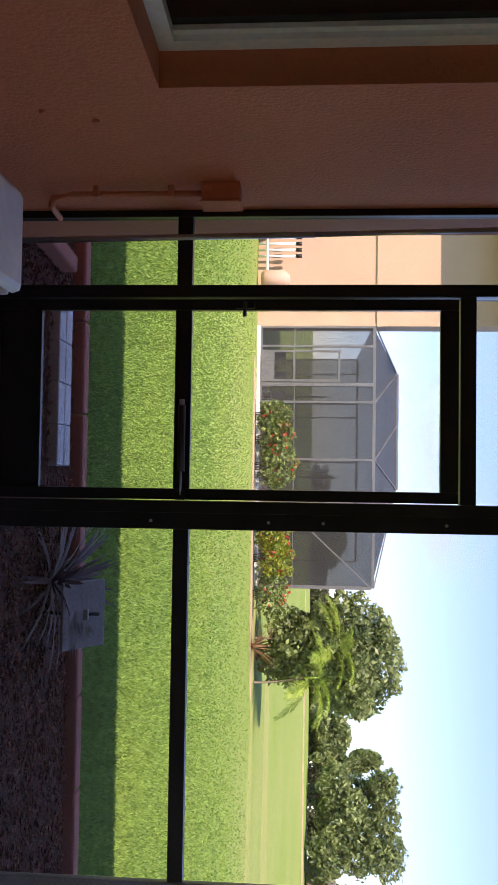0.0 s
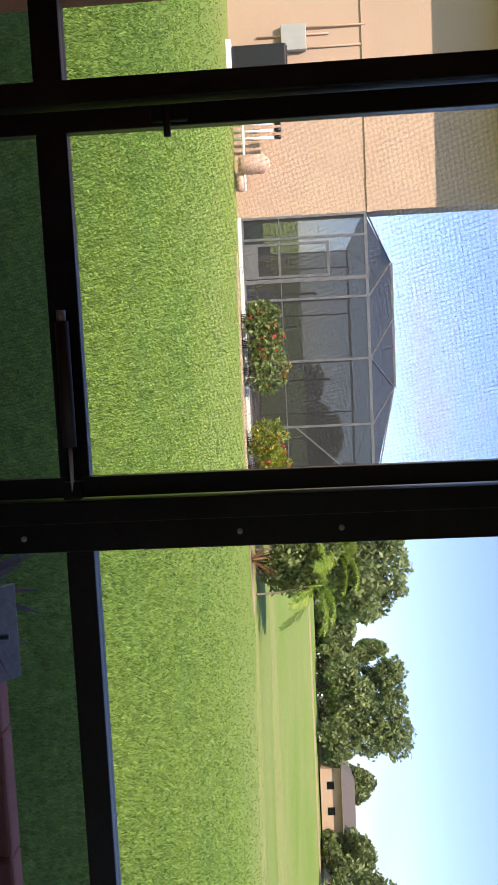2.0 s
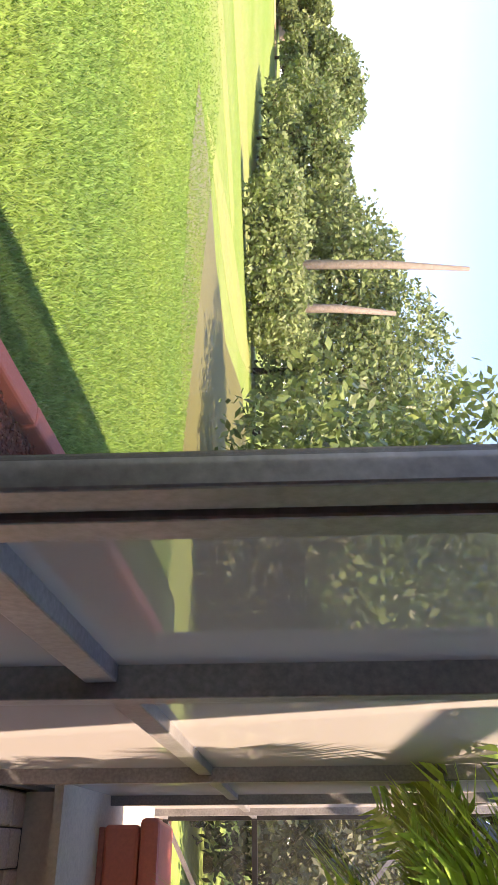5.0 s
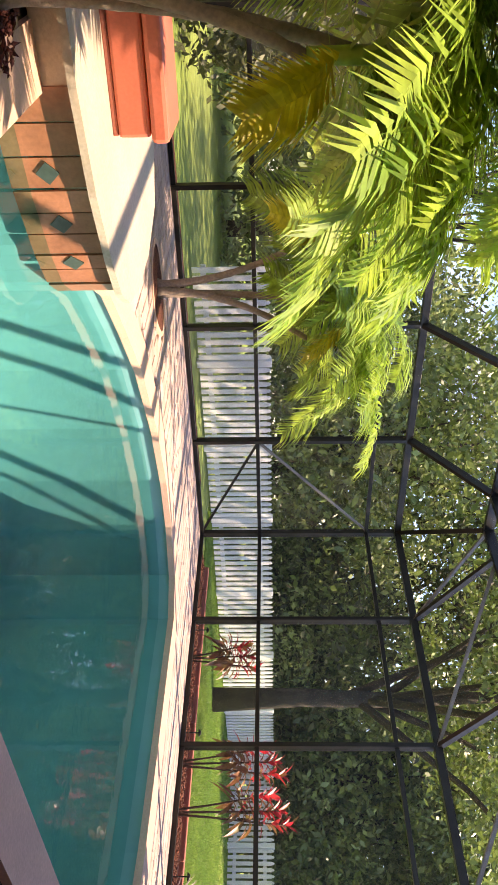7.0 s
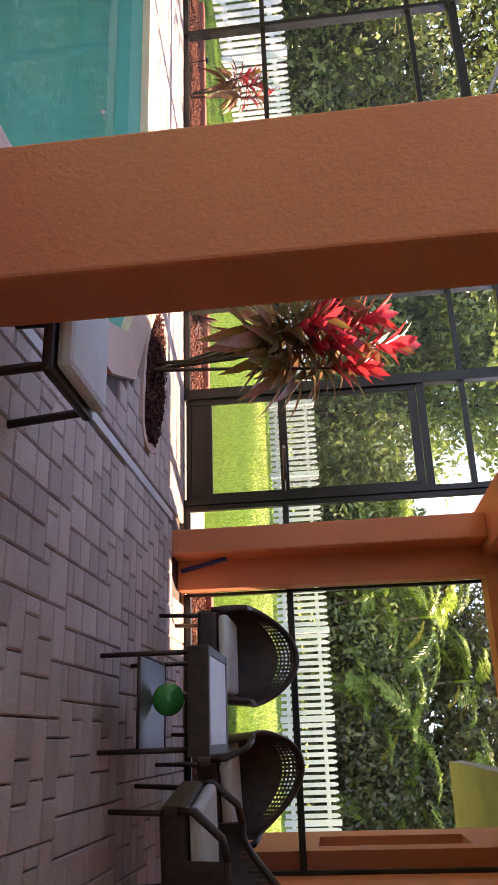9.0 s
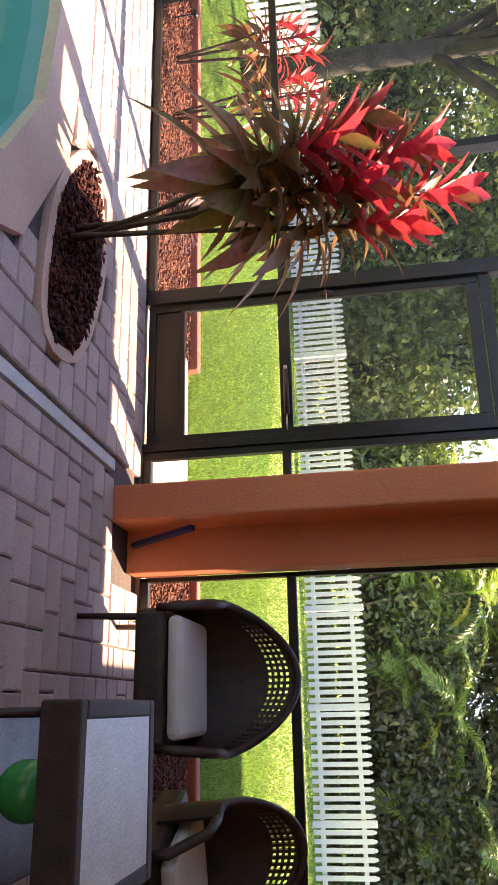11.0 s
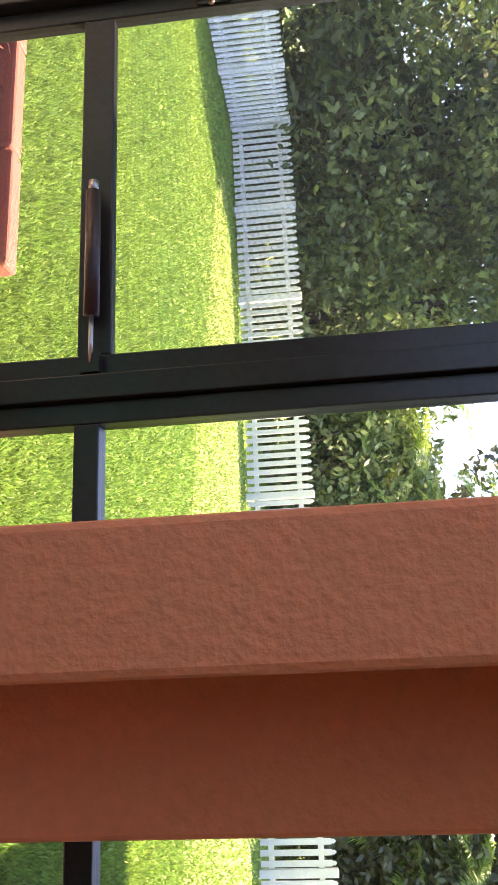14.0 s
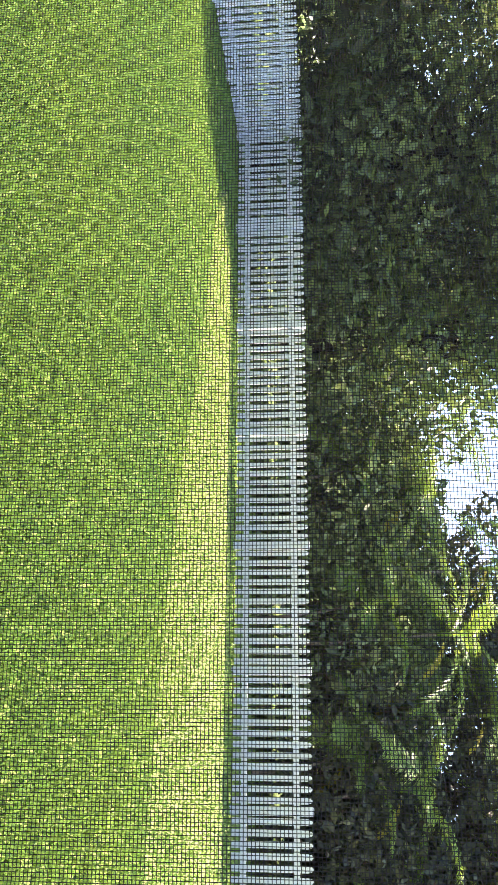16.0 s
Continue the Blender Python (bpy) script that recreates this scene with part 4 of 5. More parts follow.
def tree(x, y, h, r, seed, label, n=2500, leaf=0.22, mat="leaf", trunk_h=0.35, name="tree", group="", low=False):
    """Tapered trunk, forking limbs and a crown of several leafy lobes."""
    rng = random.Random(seed)
    t = empty(name, (x, y, GROUND), label, "tree", group)
    bm = bmesh.new()
    th = h * trunk_h
    tr = 0.016 * h
    add_tube(bm, [(0, 0, 0), (rng.uniform(-.1, .1), rng.uniform(-.1, .1), th * 0.5), (0, 0, th), (rng.uniform(-.3, .3), 0, h * 0.75)], [tr * 1.3, tr, tr * 0.8, tr * 0.25], 9)
    blobs = []
    for k in range(7):
        a = k * 2.4 + rng.uniform(-.4, .4)
        rr = r * rng.uniform(0.3, 0.62)
        z = h * rng.uniform(0.5, 0.84)
        p = (rr * math.cos(a), rr * math.sin(a), z)
        add_tube(bm, [(0, 0, th * rng.uniform(0.7, 1.0)), (p[0] * 0.5, p[1] * 0.5, (th + z) / 2), p], [tr * 0.5, tr * 0.3, tr * 0.1], 6)
        blobs.append((*p, r * rng.uniform(0.38, 0.55), h * rng.uniform(0.12, 0.2)))
    blobs.append((0, 0, h * 0.85, r * 0.5, h * 0.15))
    if low:
        for k in range(5):
            a = k * 1.3 + rng.uniform(-.4, .4)
            blobs.append((r * 0.5 * math.cos(a), r * 0.5 * math.sin(a), h * rng.uniform(0.16, 0.4), r * rng.uniform(0.45, 0.65), h * 0.17))
    put("trunk", bm, "bark", t, smooth=True, label="brown bark trunk and limbs")
    cloud("crown", blobs, n, leaf, mat, seed, t)
    return t


def frond_mesh(bm, base, dirv, L, droop, leaflets, lw, ll, seed=0, sides=2, fan=0.95):
    """A feather palm frond: an arching rib with narrow leaflets on both sides."""
    rng = random.Random(seed)
    d = Vector(dirv).normalized()
    pts = []
    p = Vector(base)
    steps = 10
    for i in range(steps + 1):
        pts.append(p.copy())
        d = (d + Vector((0, 0, -droop / steps))).normalized()
        p = p + d * (L / steps)
    for i in range(steps):
        a, b = pts[i], pts[i + 1]
        sd = (b - a).cross(Vector((0, 0, 1))).normalized() * (0.012 * (1 - i / steps) + 0.003)
        bm.faces.new([bm.verts.new(q) for q in (a - sd, a + sd, b + sd * 0.8, b - sd * 0.8)])
    for k in range(leaflets):
        t = 0.14 + 0.86 * (k + 0.5) / leaflets
        f = t * steps
        i = min(int(f), steps - 1)
        q = pts[i].lerp(pts[i + 1], f - i)
        ax = (pts[i + 1] - pts[i]).normalized()
        side = ax.cross(Vector((0, 0, 1))).normalized()
        up = side.cross(ax)
        l = ll * math.sin(math.pi * (0.12 + 0.80 * t)) ** 0.7 * rng.uniform(0.85, 1.1)
        for s in (-1, 1):
            out = (side * s * fan + ax * 0.75 + up * rng.uniform(0.0, 0.35)).normalized()
            wv = ax * lw
            tip = q + out * l + Vector((0, 0, -0.22 * l * rng.uniform(0.5, 1.6)))
            mid = q + out * l * 0.5 + Vector((0, 0, 0.01))
            v = [bm.verts.new(w_) for w_ in (q - wv * 0.4, q + wv * 0.4, mid + wv, tip, mid - wv)]
            bm.faces.new((v[0], v[1], v[2], v[4]))
            bm.faces.new((v[4], v[2], v[3]))


def areca(name, x, y, z, stems, label, seed, group=""):
    """A clump palm: slender ringed trunks, green crownshafts and arching feather fronds."""
    rng = random.Random(seed)
    t = empty(name, (x, y, z), label, "palm tree", group)
    for si, (dx, dy, h, lean, nf, L) in enumerate(stems):
        top = Vector((dx + lean[0], dy + lean[1], h))
        bm = bmesh.new()
        N = 26
        pts, rad = [], []
        for i in range(N + 1):
            f = i / N
            pts.append((dx + lean[0] * f * f, dy + lean[1] * f * f, h * f))
            rad.append(0.038 - 0.014 * f + (0.0035 if i % 2 else 0) + (0.02 if i == 0 else 0))
        add_tube(bm, pts, rad, 10)
        put("trunk", bm, "palmbark", t, smooth=True, label="slender grey ringed palm trunk")
        tube("crownshaft", [top, top + Vector((0, 0, 0.25)), top + Vector((0, 0, 0.55))], [0.036, 0.04, 0.015], "frond", t, sides=8)
        for k in range(nf):
            a = k * 2.39996 + rng.uniform(-.2, .2) + si
            el = rng.uniform(0.15, 1.3) if k > 1 else 0.0
            d = Vector((math.cos(a), math.sin(a), el))
            bm = bmesh.new()
            frond_mesh(bm, top + Vector((0, 0, 0.1 + 0.3 * k / nf)), d, L * rng.uniform(0.8, 1.1) * (0.6 if k == 1 else 1), rng.uniform(0.8, 1.5), 44, 0.017, 0.50 * (0.55 if k == 1 else 1), seed * 100 + si * 20 + k)
            put("frond", bm, "frond_y" if k == 1 and si < 2 else "frond", t, label="yellowing palm frond" if k == 1 and si < 2 else "green palm frond")
    return t

# ---- things on the patio ----
def storage_box():
    o = empty("storage_box", (5.98, 2.50, 0.19), "long salmon red storage bench box with lid, on the raised platform", "storage box")
    o.rotation_euler = (0, 0, radians(-3))
    box("body", -0.26, 0.26, -0.84, 0.84, 0.03, 0.21, "red_box", o, bevel=0.02)
    box("lid", -0.28, 0.28, -0.87, 0.87, 0.215, 0.315, "red_box", o, bevel=0.025, label="salmon red lid")
    box("base_trim", -0.25, 0.25, -0.83, 0.83, 0.0, 0.03, "border", o, bevel=0.005)
    box("hasp", -0.31, -0.295, -0.05, 0.05, 0.15, 0.26, "black", o, bevel=0.003)
    for s in (-0.7, 0.7):
        box("hinge", 0.292, 0.30, s - 0.04, s + 0.04, 0.17, 0.27, "black", o)


storage_box()


def wicker_chair(name, x, y, turn, label, group="wicker chairs on the patio"):
    """Round backed wicker armchair. It faces +y before turning."""
    c = empty(name, (x, y, 0), label, "armchair", group)
    for sx in (-0.25, 0.25):
        for sy in (-0.24, 0.25):
            tube("leg", [(sx * 1.06, sy * 1.08, 0), (sx, sy, 0.40)], [0.014, 0.017], "bronze_leg", c)
    box("seat_frame", -0.29, 0.29, -0.29, 0.29, 0.26, 0.40, "wicker", c, bevel=0.03)
    box("cushion", -0.255, 0.255, -0.235, 0.28, 0.405, 0.475, "cushion", c, bevel=0.028, label="pale grey seat cushion")
    # curved back and arms: one woven shell on a half oval
    bm = bmesh.new()
    N, K = 84, 40
    grid = []
    for i in range(N + 1):
        a = math.pi * (-0.08 + 1.16 * i / N)
        s = math.sin(a)
        top = 0.60 + 0.30 * max(0, s) ** 1.6
        col = []
        for k in range(K + 1):
            f = k / K
            z = 0.34 + (top - 0.34) * f
            g = 1 + 0.14 * f * max(0, s)
            col.append(bm.verts.new((0.30 * math.cos(a) * (1 + 0.09 * f), -0.02 - 0.27 * s * g, z)))
        grid.append(col)
    for i in range(N):
        for k in range(K):
            if 0.12 < i / N < 0.88 and K * 0.70 < k < K - 2 and i % 2 == 0 and k % 2 == 0:
                continue
            bm.faces.new((grid[i][k], grid[i + 1][k], grid[i + 1][k + 1], grid[i][k + 1]))
    rim = [tuple(g[-1].co) for g in grid]
    ob = put("backrest", bm, "wicker", c, label="dark woven wicker shell with open lattice at the top")
    md = ob.modifiers.new("thick", "SOLIDIFY")
    md.thickness = 0.016
    tube("rim", rim, 0.019, "wicker", c, sides=8, label="braided wicker rim")
    for s in (0, -1):
        g = grid_pts = rim[s]
        tube("arm_front", [(g[0], g[1], g[2]), (g[0] * 0.98, g[1] + 0.10, g[2] - 0.02), (g[0] * 0.92, 0.27, 0.44), (g[0] * 0.9, 0.27, 0.36)], 0.022, "wicker", c)
    c.matrix_basis = pose(x, y, 0, 0, 0, turn)
    return c


def wicker_table(x, y):
    t = empty("wicker_table", (x, y, 0), "dark wicker side table with frosted glass top and mesh shelf", "side table")
    w, d, h = 0.23, 0.30, 0.56
    for sx in (-w, w):
        for sy in (-d, d):
            tube("leg", [(sx, sy, 0), (sx, sy, h - 0.1)], 0.013, "bronze_leg", t)
    for a, b, c_, e in ((-w - .03, w + .03, -d - .03, -d + .02), (-w - .03, w + .03, d - .02, d + .03), (-w - .03, -w + .02, -d + .02, d - .02), (w - .02, w + .03, -d + .02, d - .02)):
        box("apron", a, b, c_, e, h - 0.11, h, "wicker", t, bevel=0.008)
    box("glass_top", -w + .02, w - .02, -d + .02, d - .02, h - 0.012, h - 0.004, "frost", t, label="pale frosted glass top")
    for sx in (-w, w):
        tube("shelf_rail", [(sx, -d, 0.20), (sx, d, 0.20)], 0.009, "bronze_leg", t)
    for sy in (-d, d):
        tube("shelf_rail", [(-w, sy, 0.20), (w, sy, 0.20)], 0.009, "bronze_leg", t)
    bm = bmesh.new()
    add_box(bm, -w, w, -d, d, 0.198, 0.203)
    put("shelf", bm, "grey_alu", t, label="grey metal mesh shelf")
    return t


M["frost"] = material("frosted_glass_top", (0.86, 0.90, 0.94), 0.2, var=0.06, scale=8, fine=60, bump=0.3, bump_scale=90)
wicker_chair("wicker_chair", 1.17, -4.38, 0, "dark wicker armchair with pale cushion, backed to the south screen")
wicker_chair("wicker_chair", 0.33, -4.38, 20, "dark wicker armchair with pale cushion beside the table")
wicker_chair("wicker_chair", 0.08, -3.3, -80, "dark wicker armchair with pale cushion beside the table")
wicker_table(0.81, -3.07)
bm = bmesh.new()
bmesh.ops.create_uvsphere(bm, u_segments=24, v_segments=14, radius=0.085)
put("green_ball", bm, "green_plastic", label="shiny dark green ball on the table shelf", category="ball", loc=(0.83, -3.05, 0.292), smooth=True)

# low cushioned stool beside the near column
ot = empty("footstool", (2.0, -1.24, -0.08), "brown metal framed footstool with flat grey cushion by the column", "footstool")
for sx in (-0.2, 0.2):
    for sy in (-0.2, 0.2):
        tube("leg", [(sx * 1.12, sy * 1.1, 0), (sx, sy, 0.36), (sx * 0.9, sy * 0.9, 0.40)], 0.018, "bronze_leg", ot)
box("frame", -0.23, 0.23, -0.23, 0.23, 0.37, 0.41, "bronze_leg", ot, bevel=0.015)
box("cushion", -0.21, 0.21, -0.21, 0.21, 0.412, 0.47, "cushion", ot, bevel=0.025, label="flat grey cushion")
# folded garden chair in pale green canvas
gc = empty("folding_chair", (-0.22, -1.85, 0), "pale green folding garden chair with grey tube frame", "chair")
box("seat", -0.22, 0.22, -0.2, 0.2, 0.36, 0.385, "teal", gc, bevel=0.01)
box("backrest", -0.24, -0.215, -0.2, 0.2, 0.42, 0.62, "teal", gc, bevel=0.01)
for sy in (-0.215, 0.215):
    tube("leg", [(0.24, sy, 0.01), (-0.2, sy, 0.36), (-0.24, sy, 0.64)], 0.011, "steel", gc)
    tube("leg", [(-0.26, sy, 0.01), (0.2, sy, 0.37)], 0.011, "steel", gc)

# squeegee leaning on the far column
sq = empty("floor_squeegee", (1.90, CBY0 + 0.20, 0), "navy blue floor squeegee head leaning on the terracotta column", "squeegee")
beam_between("blade", (-0.02, 0.0, 0.02), (0.02, 0.19, 0.40), 0.025, 0.03, "blue", sq)
tube("socket", [(0.0, 0.09, 0.2), (0.03, 0.02, 0.27)], 0.016, "blue", sq)

# conduit and junction box on the house wall
cj = empty("junction_box", (XW, 3.20, 1.05), "terracotta painted electrical junction box on the stucco wall", "junction box")
box("body", 0.0, 0.075, -0.055, 0.055, -0.075, 0.075, "stucco", cj, bevel=0.008)
box("cover", 0.075, 0.083, -0.062, 0.062, -0.082, 0.082, "stucco", cj, bevel=0.004)
tube("conduit", [(0.03, 0.0, -0.075), (0.03, 0.0, -0.6), (0.03, 0.03, -0.68), (0.035, 0.12, -0.72), (0.035, 0.27, -0.73)], 0.013, "stucco", cj)
for yy, zz in ((-0.02, -0.2), (-0.0, -0.5)):
    box("clip", 0.0, 0.045, -0.018, 0.018, zz - 0.012, zz + 0.012, "stucco", cj, bevel=0.002)
for yy, zz in ((2.62, 1.05 - 0.35), (2.55, 0.55)):
    tube("wall_plug", [(XW, yy, zz), (XW + 0.008, yy, zz)], 0.012, "stucco", label="small terracotta painted wall plug", category="wall plug")
# telescopic pole leaning beside the north screen
pl = empty("telescopic_pole", (XW + 0.16, YN - 0.12, 0.02), "silver telescopic pool pole leaning by the screen", "pole")
tube("shaft", [(0.0, 0, 0.10), (-0.02, 0.0, 1.4)], 0.013, "steel", pl)
tube("inner_shaft", [(-0.02, 0.0, 1.4), (-0.04, 0.0, 2.35)], 0.011, "steel", pl)
tube("foot", [(0.0, 0, 0.0), (0.0, 0, 0.10)], 0.018, "black", pl)

# white curved chair by the house wall at the start
wc = empty("garden_chair", (-0.62, 2.66, 0), "white plastic garden chair beside the house wall", "chair")
box("seat", -0.2, 0.16, -0.2, 0.2, 0.33, 0.39, "white", wc, bevel=0.028)
for sx in (-0.11, 0.19):
    for sy in (-0.17, 0.17):
        tube("leg", [(sx * 1.1 - 0.04, sy * 1.1, 0), (sx - 0.04, sy, 0.34)], 0.016, "white", wc)

# stacked bricks edging by the north door
k = 0
for i in range(4):
    for j in range(1 if i in () else 2):
        bm = bmesh.new()
        add_box(bm, -0.12, 0.12, -0.06, 0.06, 0, 0.07, 0.008)
        ob = put("pale_brick", bm, "brick_w", label="pale grey paving brick laid on the mulch", category="brick", group="brick landing at the north door")
        ob.matrix_basis = pose(-0.72 + i * 0.245, 4.64 + j * 0.126, GROUND + 0.03, 0, 0, 0)

# ---- planting ----
def chips(name, x0, x1, y0, y1, z, n, mat, seed, size=0.022, keep=None, **tags):
    """Loose bark chips or stones lying over a bed, as real slivers."""
    rng = np.random.default_rng(seed)
    c = np.stack([rng.uniform(x0, x1, n), rng.uniform(y0, y1, n), z + rng.random(n) * 0.02], 1)
    if keep:
        c = c[[i for i in range(n) if keep(c[i, 0], c[i, 1])]]
        n = len(c)
    u = rng.normal(size=(n, 3)) * (1, 1, 0.25); u /= np.linalg.norm(u, axis=1)[:, None]
    v = np.cross(u, rng.normal(size=(n, 3)) * (0.3, 0.3, 1)); v /= np.linalg.norm(v, axis=1)[:, None]
    w = np.cross(u, v)
    s = size * (0.5 + rng.random(n))[:, None]
    P = np.stack([c - u * s, c + u * s, c + v * s * 0.5, c + w * s * 0.45], 1).reshape(-1, 3)
    T = np.array([(0, 1, 2), (0, 3, 1), (1, 3, 2), (2, 3, 0)])
    idx = (np.arange(n)[:, None, None] * 4 + T[None]).reshape(-1)
    me = bpy.data.meshes.new(name)
    me.vertices.add(4 * n); me.loops.add(len(idx)); me.polygons.add(len(idx) // 3)
    me.vertices.foreach_set("co", P.ravel())
    me.loops.foreach_set("vertex_index", idx)
    me.polygons.foreach_set("loop_start", np.arange(0, len(idx), 3))
    me.polygons.foreach_set("loop_total", np.full(len(idx) // 3, 3))
    me.update()
    me.materials.append(M[mat])
    return tagged(new(name, me), kind="stuff", **tags)


chips("mulch_chips", -1.6, 9.2, YN + 0.12, 5.04, GROUND + 0.035, 16000, "chips", 1, label="loose shredded red bark mulch", category="mulch")
chips("mulch_chips", -0.2, 2.4, YS - 1.44, YS - 0.12, GROUND + 0.035, 7000, "chips", 2, label="loose shredded red bark mulch", category="mulch")
chips("mulch_chips", 3.7, 10.1, YS - 1.44, YS - 0.12, GROUND + 0.035, 12000, "chips", 3, label="loose shredded red bark mulch in sun", category="mulch")


def blades(name, x0, x1, y0, y1, cy, n, seed, h=0.035, **tags):
    """Mown grass: single blades, thickest near the line y = cy and thinning out away from it."""
    rng = np.random.default_rng(seed)
    s = 1 if y1 > y0 else -1
    yy = cy + s * rng.exponential(3.6, n)
    xx = rng.uniform(x0, x1, n)
    far = np.abs(yy - cy)
    xx = xx + (xx - 0.5 * (x0 + x1)) * 0.06 * far
    ok = (yy - y1) * s < 0
    xx, yy, far = xx[ok], yy[ok], far[ok]
    n = len(xx)
    c = np.stack([xx, yy, np.full(n, GROUND)], 1)
    a = rng.uniform(0, math.tau, n)
    w = (0.006 + 0.004 * rng.random(n)) * (1 + 0.12 * far)
    d = np.stack([np.cos(a) * w, np.sin(a) * w, np.zeros(n)], 1)
    hh = h * (0.6 + 0.8 * rng.random(n))
    tip = c + np.stack([rng.normal(size=n) * 0.018, rng.normal(size=n) * 0.018, hh], 1)
    P = np.stack([c - d, c + d, tip], 1).reshape(-1, 3)
    me = bpy.data.meshes.new(name)
    me.vertices.add(3 * n); me.loops.add(3 * n); me.polygons.add(n)
    me.vertices.foreach_set("co", P.ravel())
    me.loops.foreach_set("vertex_index", np.arange(3 * n))
    me.polygons.foreach_set("loop_start", np.arange(0, 3 * n, 3))
    me.polygons.foreach_set("loop_total", np.full(n, 3))
    me.update()
    me.materials.append(M["grass"])
    return tagged(new(name, me), kind="stuff", **tags)


blades("grass", -3.5, 9.5, 5.19, 26, 5.19, 330000, 11, label="thick mown lawn grass blades north of the house", category="grass")
blades("grass", -2.0, 12.5, YS - 1.59, YS - 22, YS - 1.59, 330000, 12, label="thick mown lawn grass blades towards the fence", category="grass")


def spiky(name, x, y, z, n, L, seed, mat, label, up=0.5):
    """A rosette of long stiff blade leaves."""
    rng = random.Random(seed)
    o = empty(name, (x, y, z), label, "plant")
    bm = bmesh.new()
    for k in range(n):
        a = rng.uniform(0, math.tau)
        el = rng.uniform(0.1, 1.4) * up * 2
        d = Vector((math.cos(a), math.sin(a), el)).normalized()
        side = d.cross(Vector((0, 0, 1))).normalized() * 0.013
        l = L * rng.uniform(0.7, 1.1)
        q = [Vector((0, 0, 0.02)) + d * l * f + Vector((0, 0, -0.25 * l * f * f)) for f in (0, 0.4, 0.75, 1)]
        for i, wd in ((0, (0.8, 1.0)), (1, (1.0, 0.7)), (2, (0.7, 0.05))):
            bm.faces.new([bm.verts.new(p) for p in (q[i] - side * wd[0], q[i] + side * wd[0], q[i + 1] + side * wd[1], q[i + 1] - side * wd[1])])
    put("leaves", bm, mat, o, kind="stuff")
    return o


spiky("blade_plant", 0.80, 4.62, GROUND + 0.05, 80, 0.58, 5, "purple", "purplish spiky blade plant in the mulch bed", 0.45)
spiky("blade_plant", 4.9, YS - 1.0, GROUND + 0.05, 60, 0.42, 6, "purple", "small purplish spiky plant in the sunlit mulch", 0.5)


def path_light(x, y, label="bronze path light with flat square cap"):
    o = empty("path_light", (x, y, GROUND), label, "path light")
    tube("stake", [(0, 0, 0.0), (0, 0, 0.36)], 0.011, "black", o)
    bm = bmesh.new()
    add_box(bm, -0.19, 0.19, -0.14, 0.14, -0.01, 0.01, 0.006)
    bmesh.ops.transform(bm, matrix=pose(0, -0.02, 0.27, 42, 0, 0), verts=bm.verts)
    put("cap", bm, "rock", o, label="pale tilted rectangular panel")
    box("lens", -0.03, 0.03, -0.03, 0.03, 0.24, 0.30, "grey_box", o, bevel=0.004)


path_light(0.98, 4.60)
for x in (3.85, 5.0, 6.7, 8.3):
    o = empty("path_light", (x, YS - 0.75, GROUND), "small dark stake light in the red mulch", "path light", "stake lights in the south bed")
    tube("stake", [(0, 0, 0), (0, 0, 0.24)], 0.008, "black", o)
    tube("cap", [(0, 0, 0.24), (0, 0, 0.27)], [0.05, 0.02], "bronze", o)

def ti_plant(name, x, y, z, stems, seed, label, n_leaf=16, L=0.34, ratio=0.4):
    """Cordyline: thin bare canes with whorls of broad pointed leaves, red at the tips."""
    rng = random.Random(seed)
    o = empty(name, (x, y, z), label, "ti plant")
    for sx, sy, lx, ly, h in stems:
        pts = [(sx, sy, 0), (sx + lx * .3, sy + ly * .3, h * .35), (sx + lx * .7, sy + ly * .7, h * .7), (sx + lx, sy + ly, h)]
        tube("cane", pts, [0.015, 0.012, 0.011, 0.009], "ti_stem", o, sides=7, label="thin brown bare cane")
        red, dark = bmesh.new(), bmesh.new()
        for k in range(n_leaf * 3):
            f = (k + 0.5) / (n_leaf * 3)
            zf = 0.60 + 0.42 * f
            base = Vector((sx + lx * min(zf, 1), sy + ly * min(zf, 1), h * zf))
            a = k * 2.39996 + rng.uniform(-.3, .3)
            el = -0.35 + 1.9 * f + rng.uniform(-.3, .3)
            d = Vector((math.cos(a), math.sin(a), el)).normalized()
            l = L * rng.uniform(0.75, 1.15) * (1.1 - 0.35 * f)
            side = d.cross(Vector((0, 0, 1))).normalized()
            up = side.cross(d)
            w = l * 0.135
            droop = Vector((0, 0, -1)) * l * (0.55 - 0.45 * f)
            bm = red if f > 1 - ratio and rng.random() < 0.75 else dark
            prev = None
            for g, wd in ((0, 0.15), (0.2, 0.6), (0.45, 1.0), (0.7, 0.8), (0.9, 0.3), (1.0, 0.02)):
                c = base + d * l * g + droop * g * g
                row = (bm.verts.new(c - side * w * wd + up * w * wd * 0.35), bm.verts.new(c), bm.verts.new(c + side * w * wd + up * w * wd * 0.35))
                if prev:
                    bm.faces.new((prev[0], prev[1], row[1], row[0]))
                    bm.faces.new((prev[1], prev[2], row[2], row[1]))
                prev = row
        put("red_leaves", red, "ti_red", o, smooth=True, label="bright red young leaves")
        put("bronze_leaves", dark, "ti_dark", o, smooth=True, label="bronze and green older leaves")
    return o


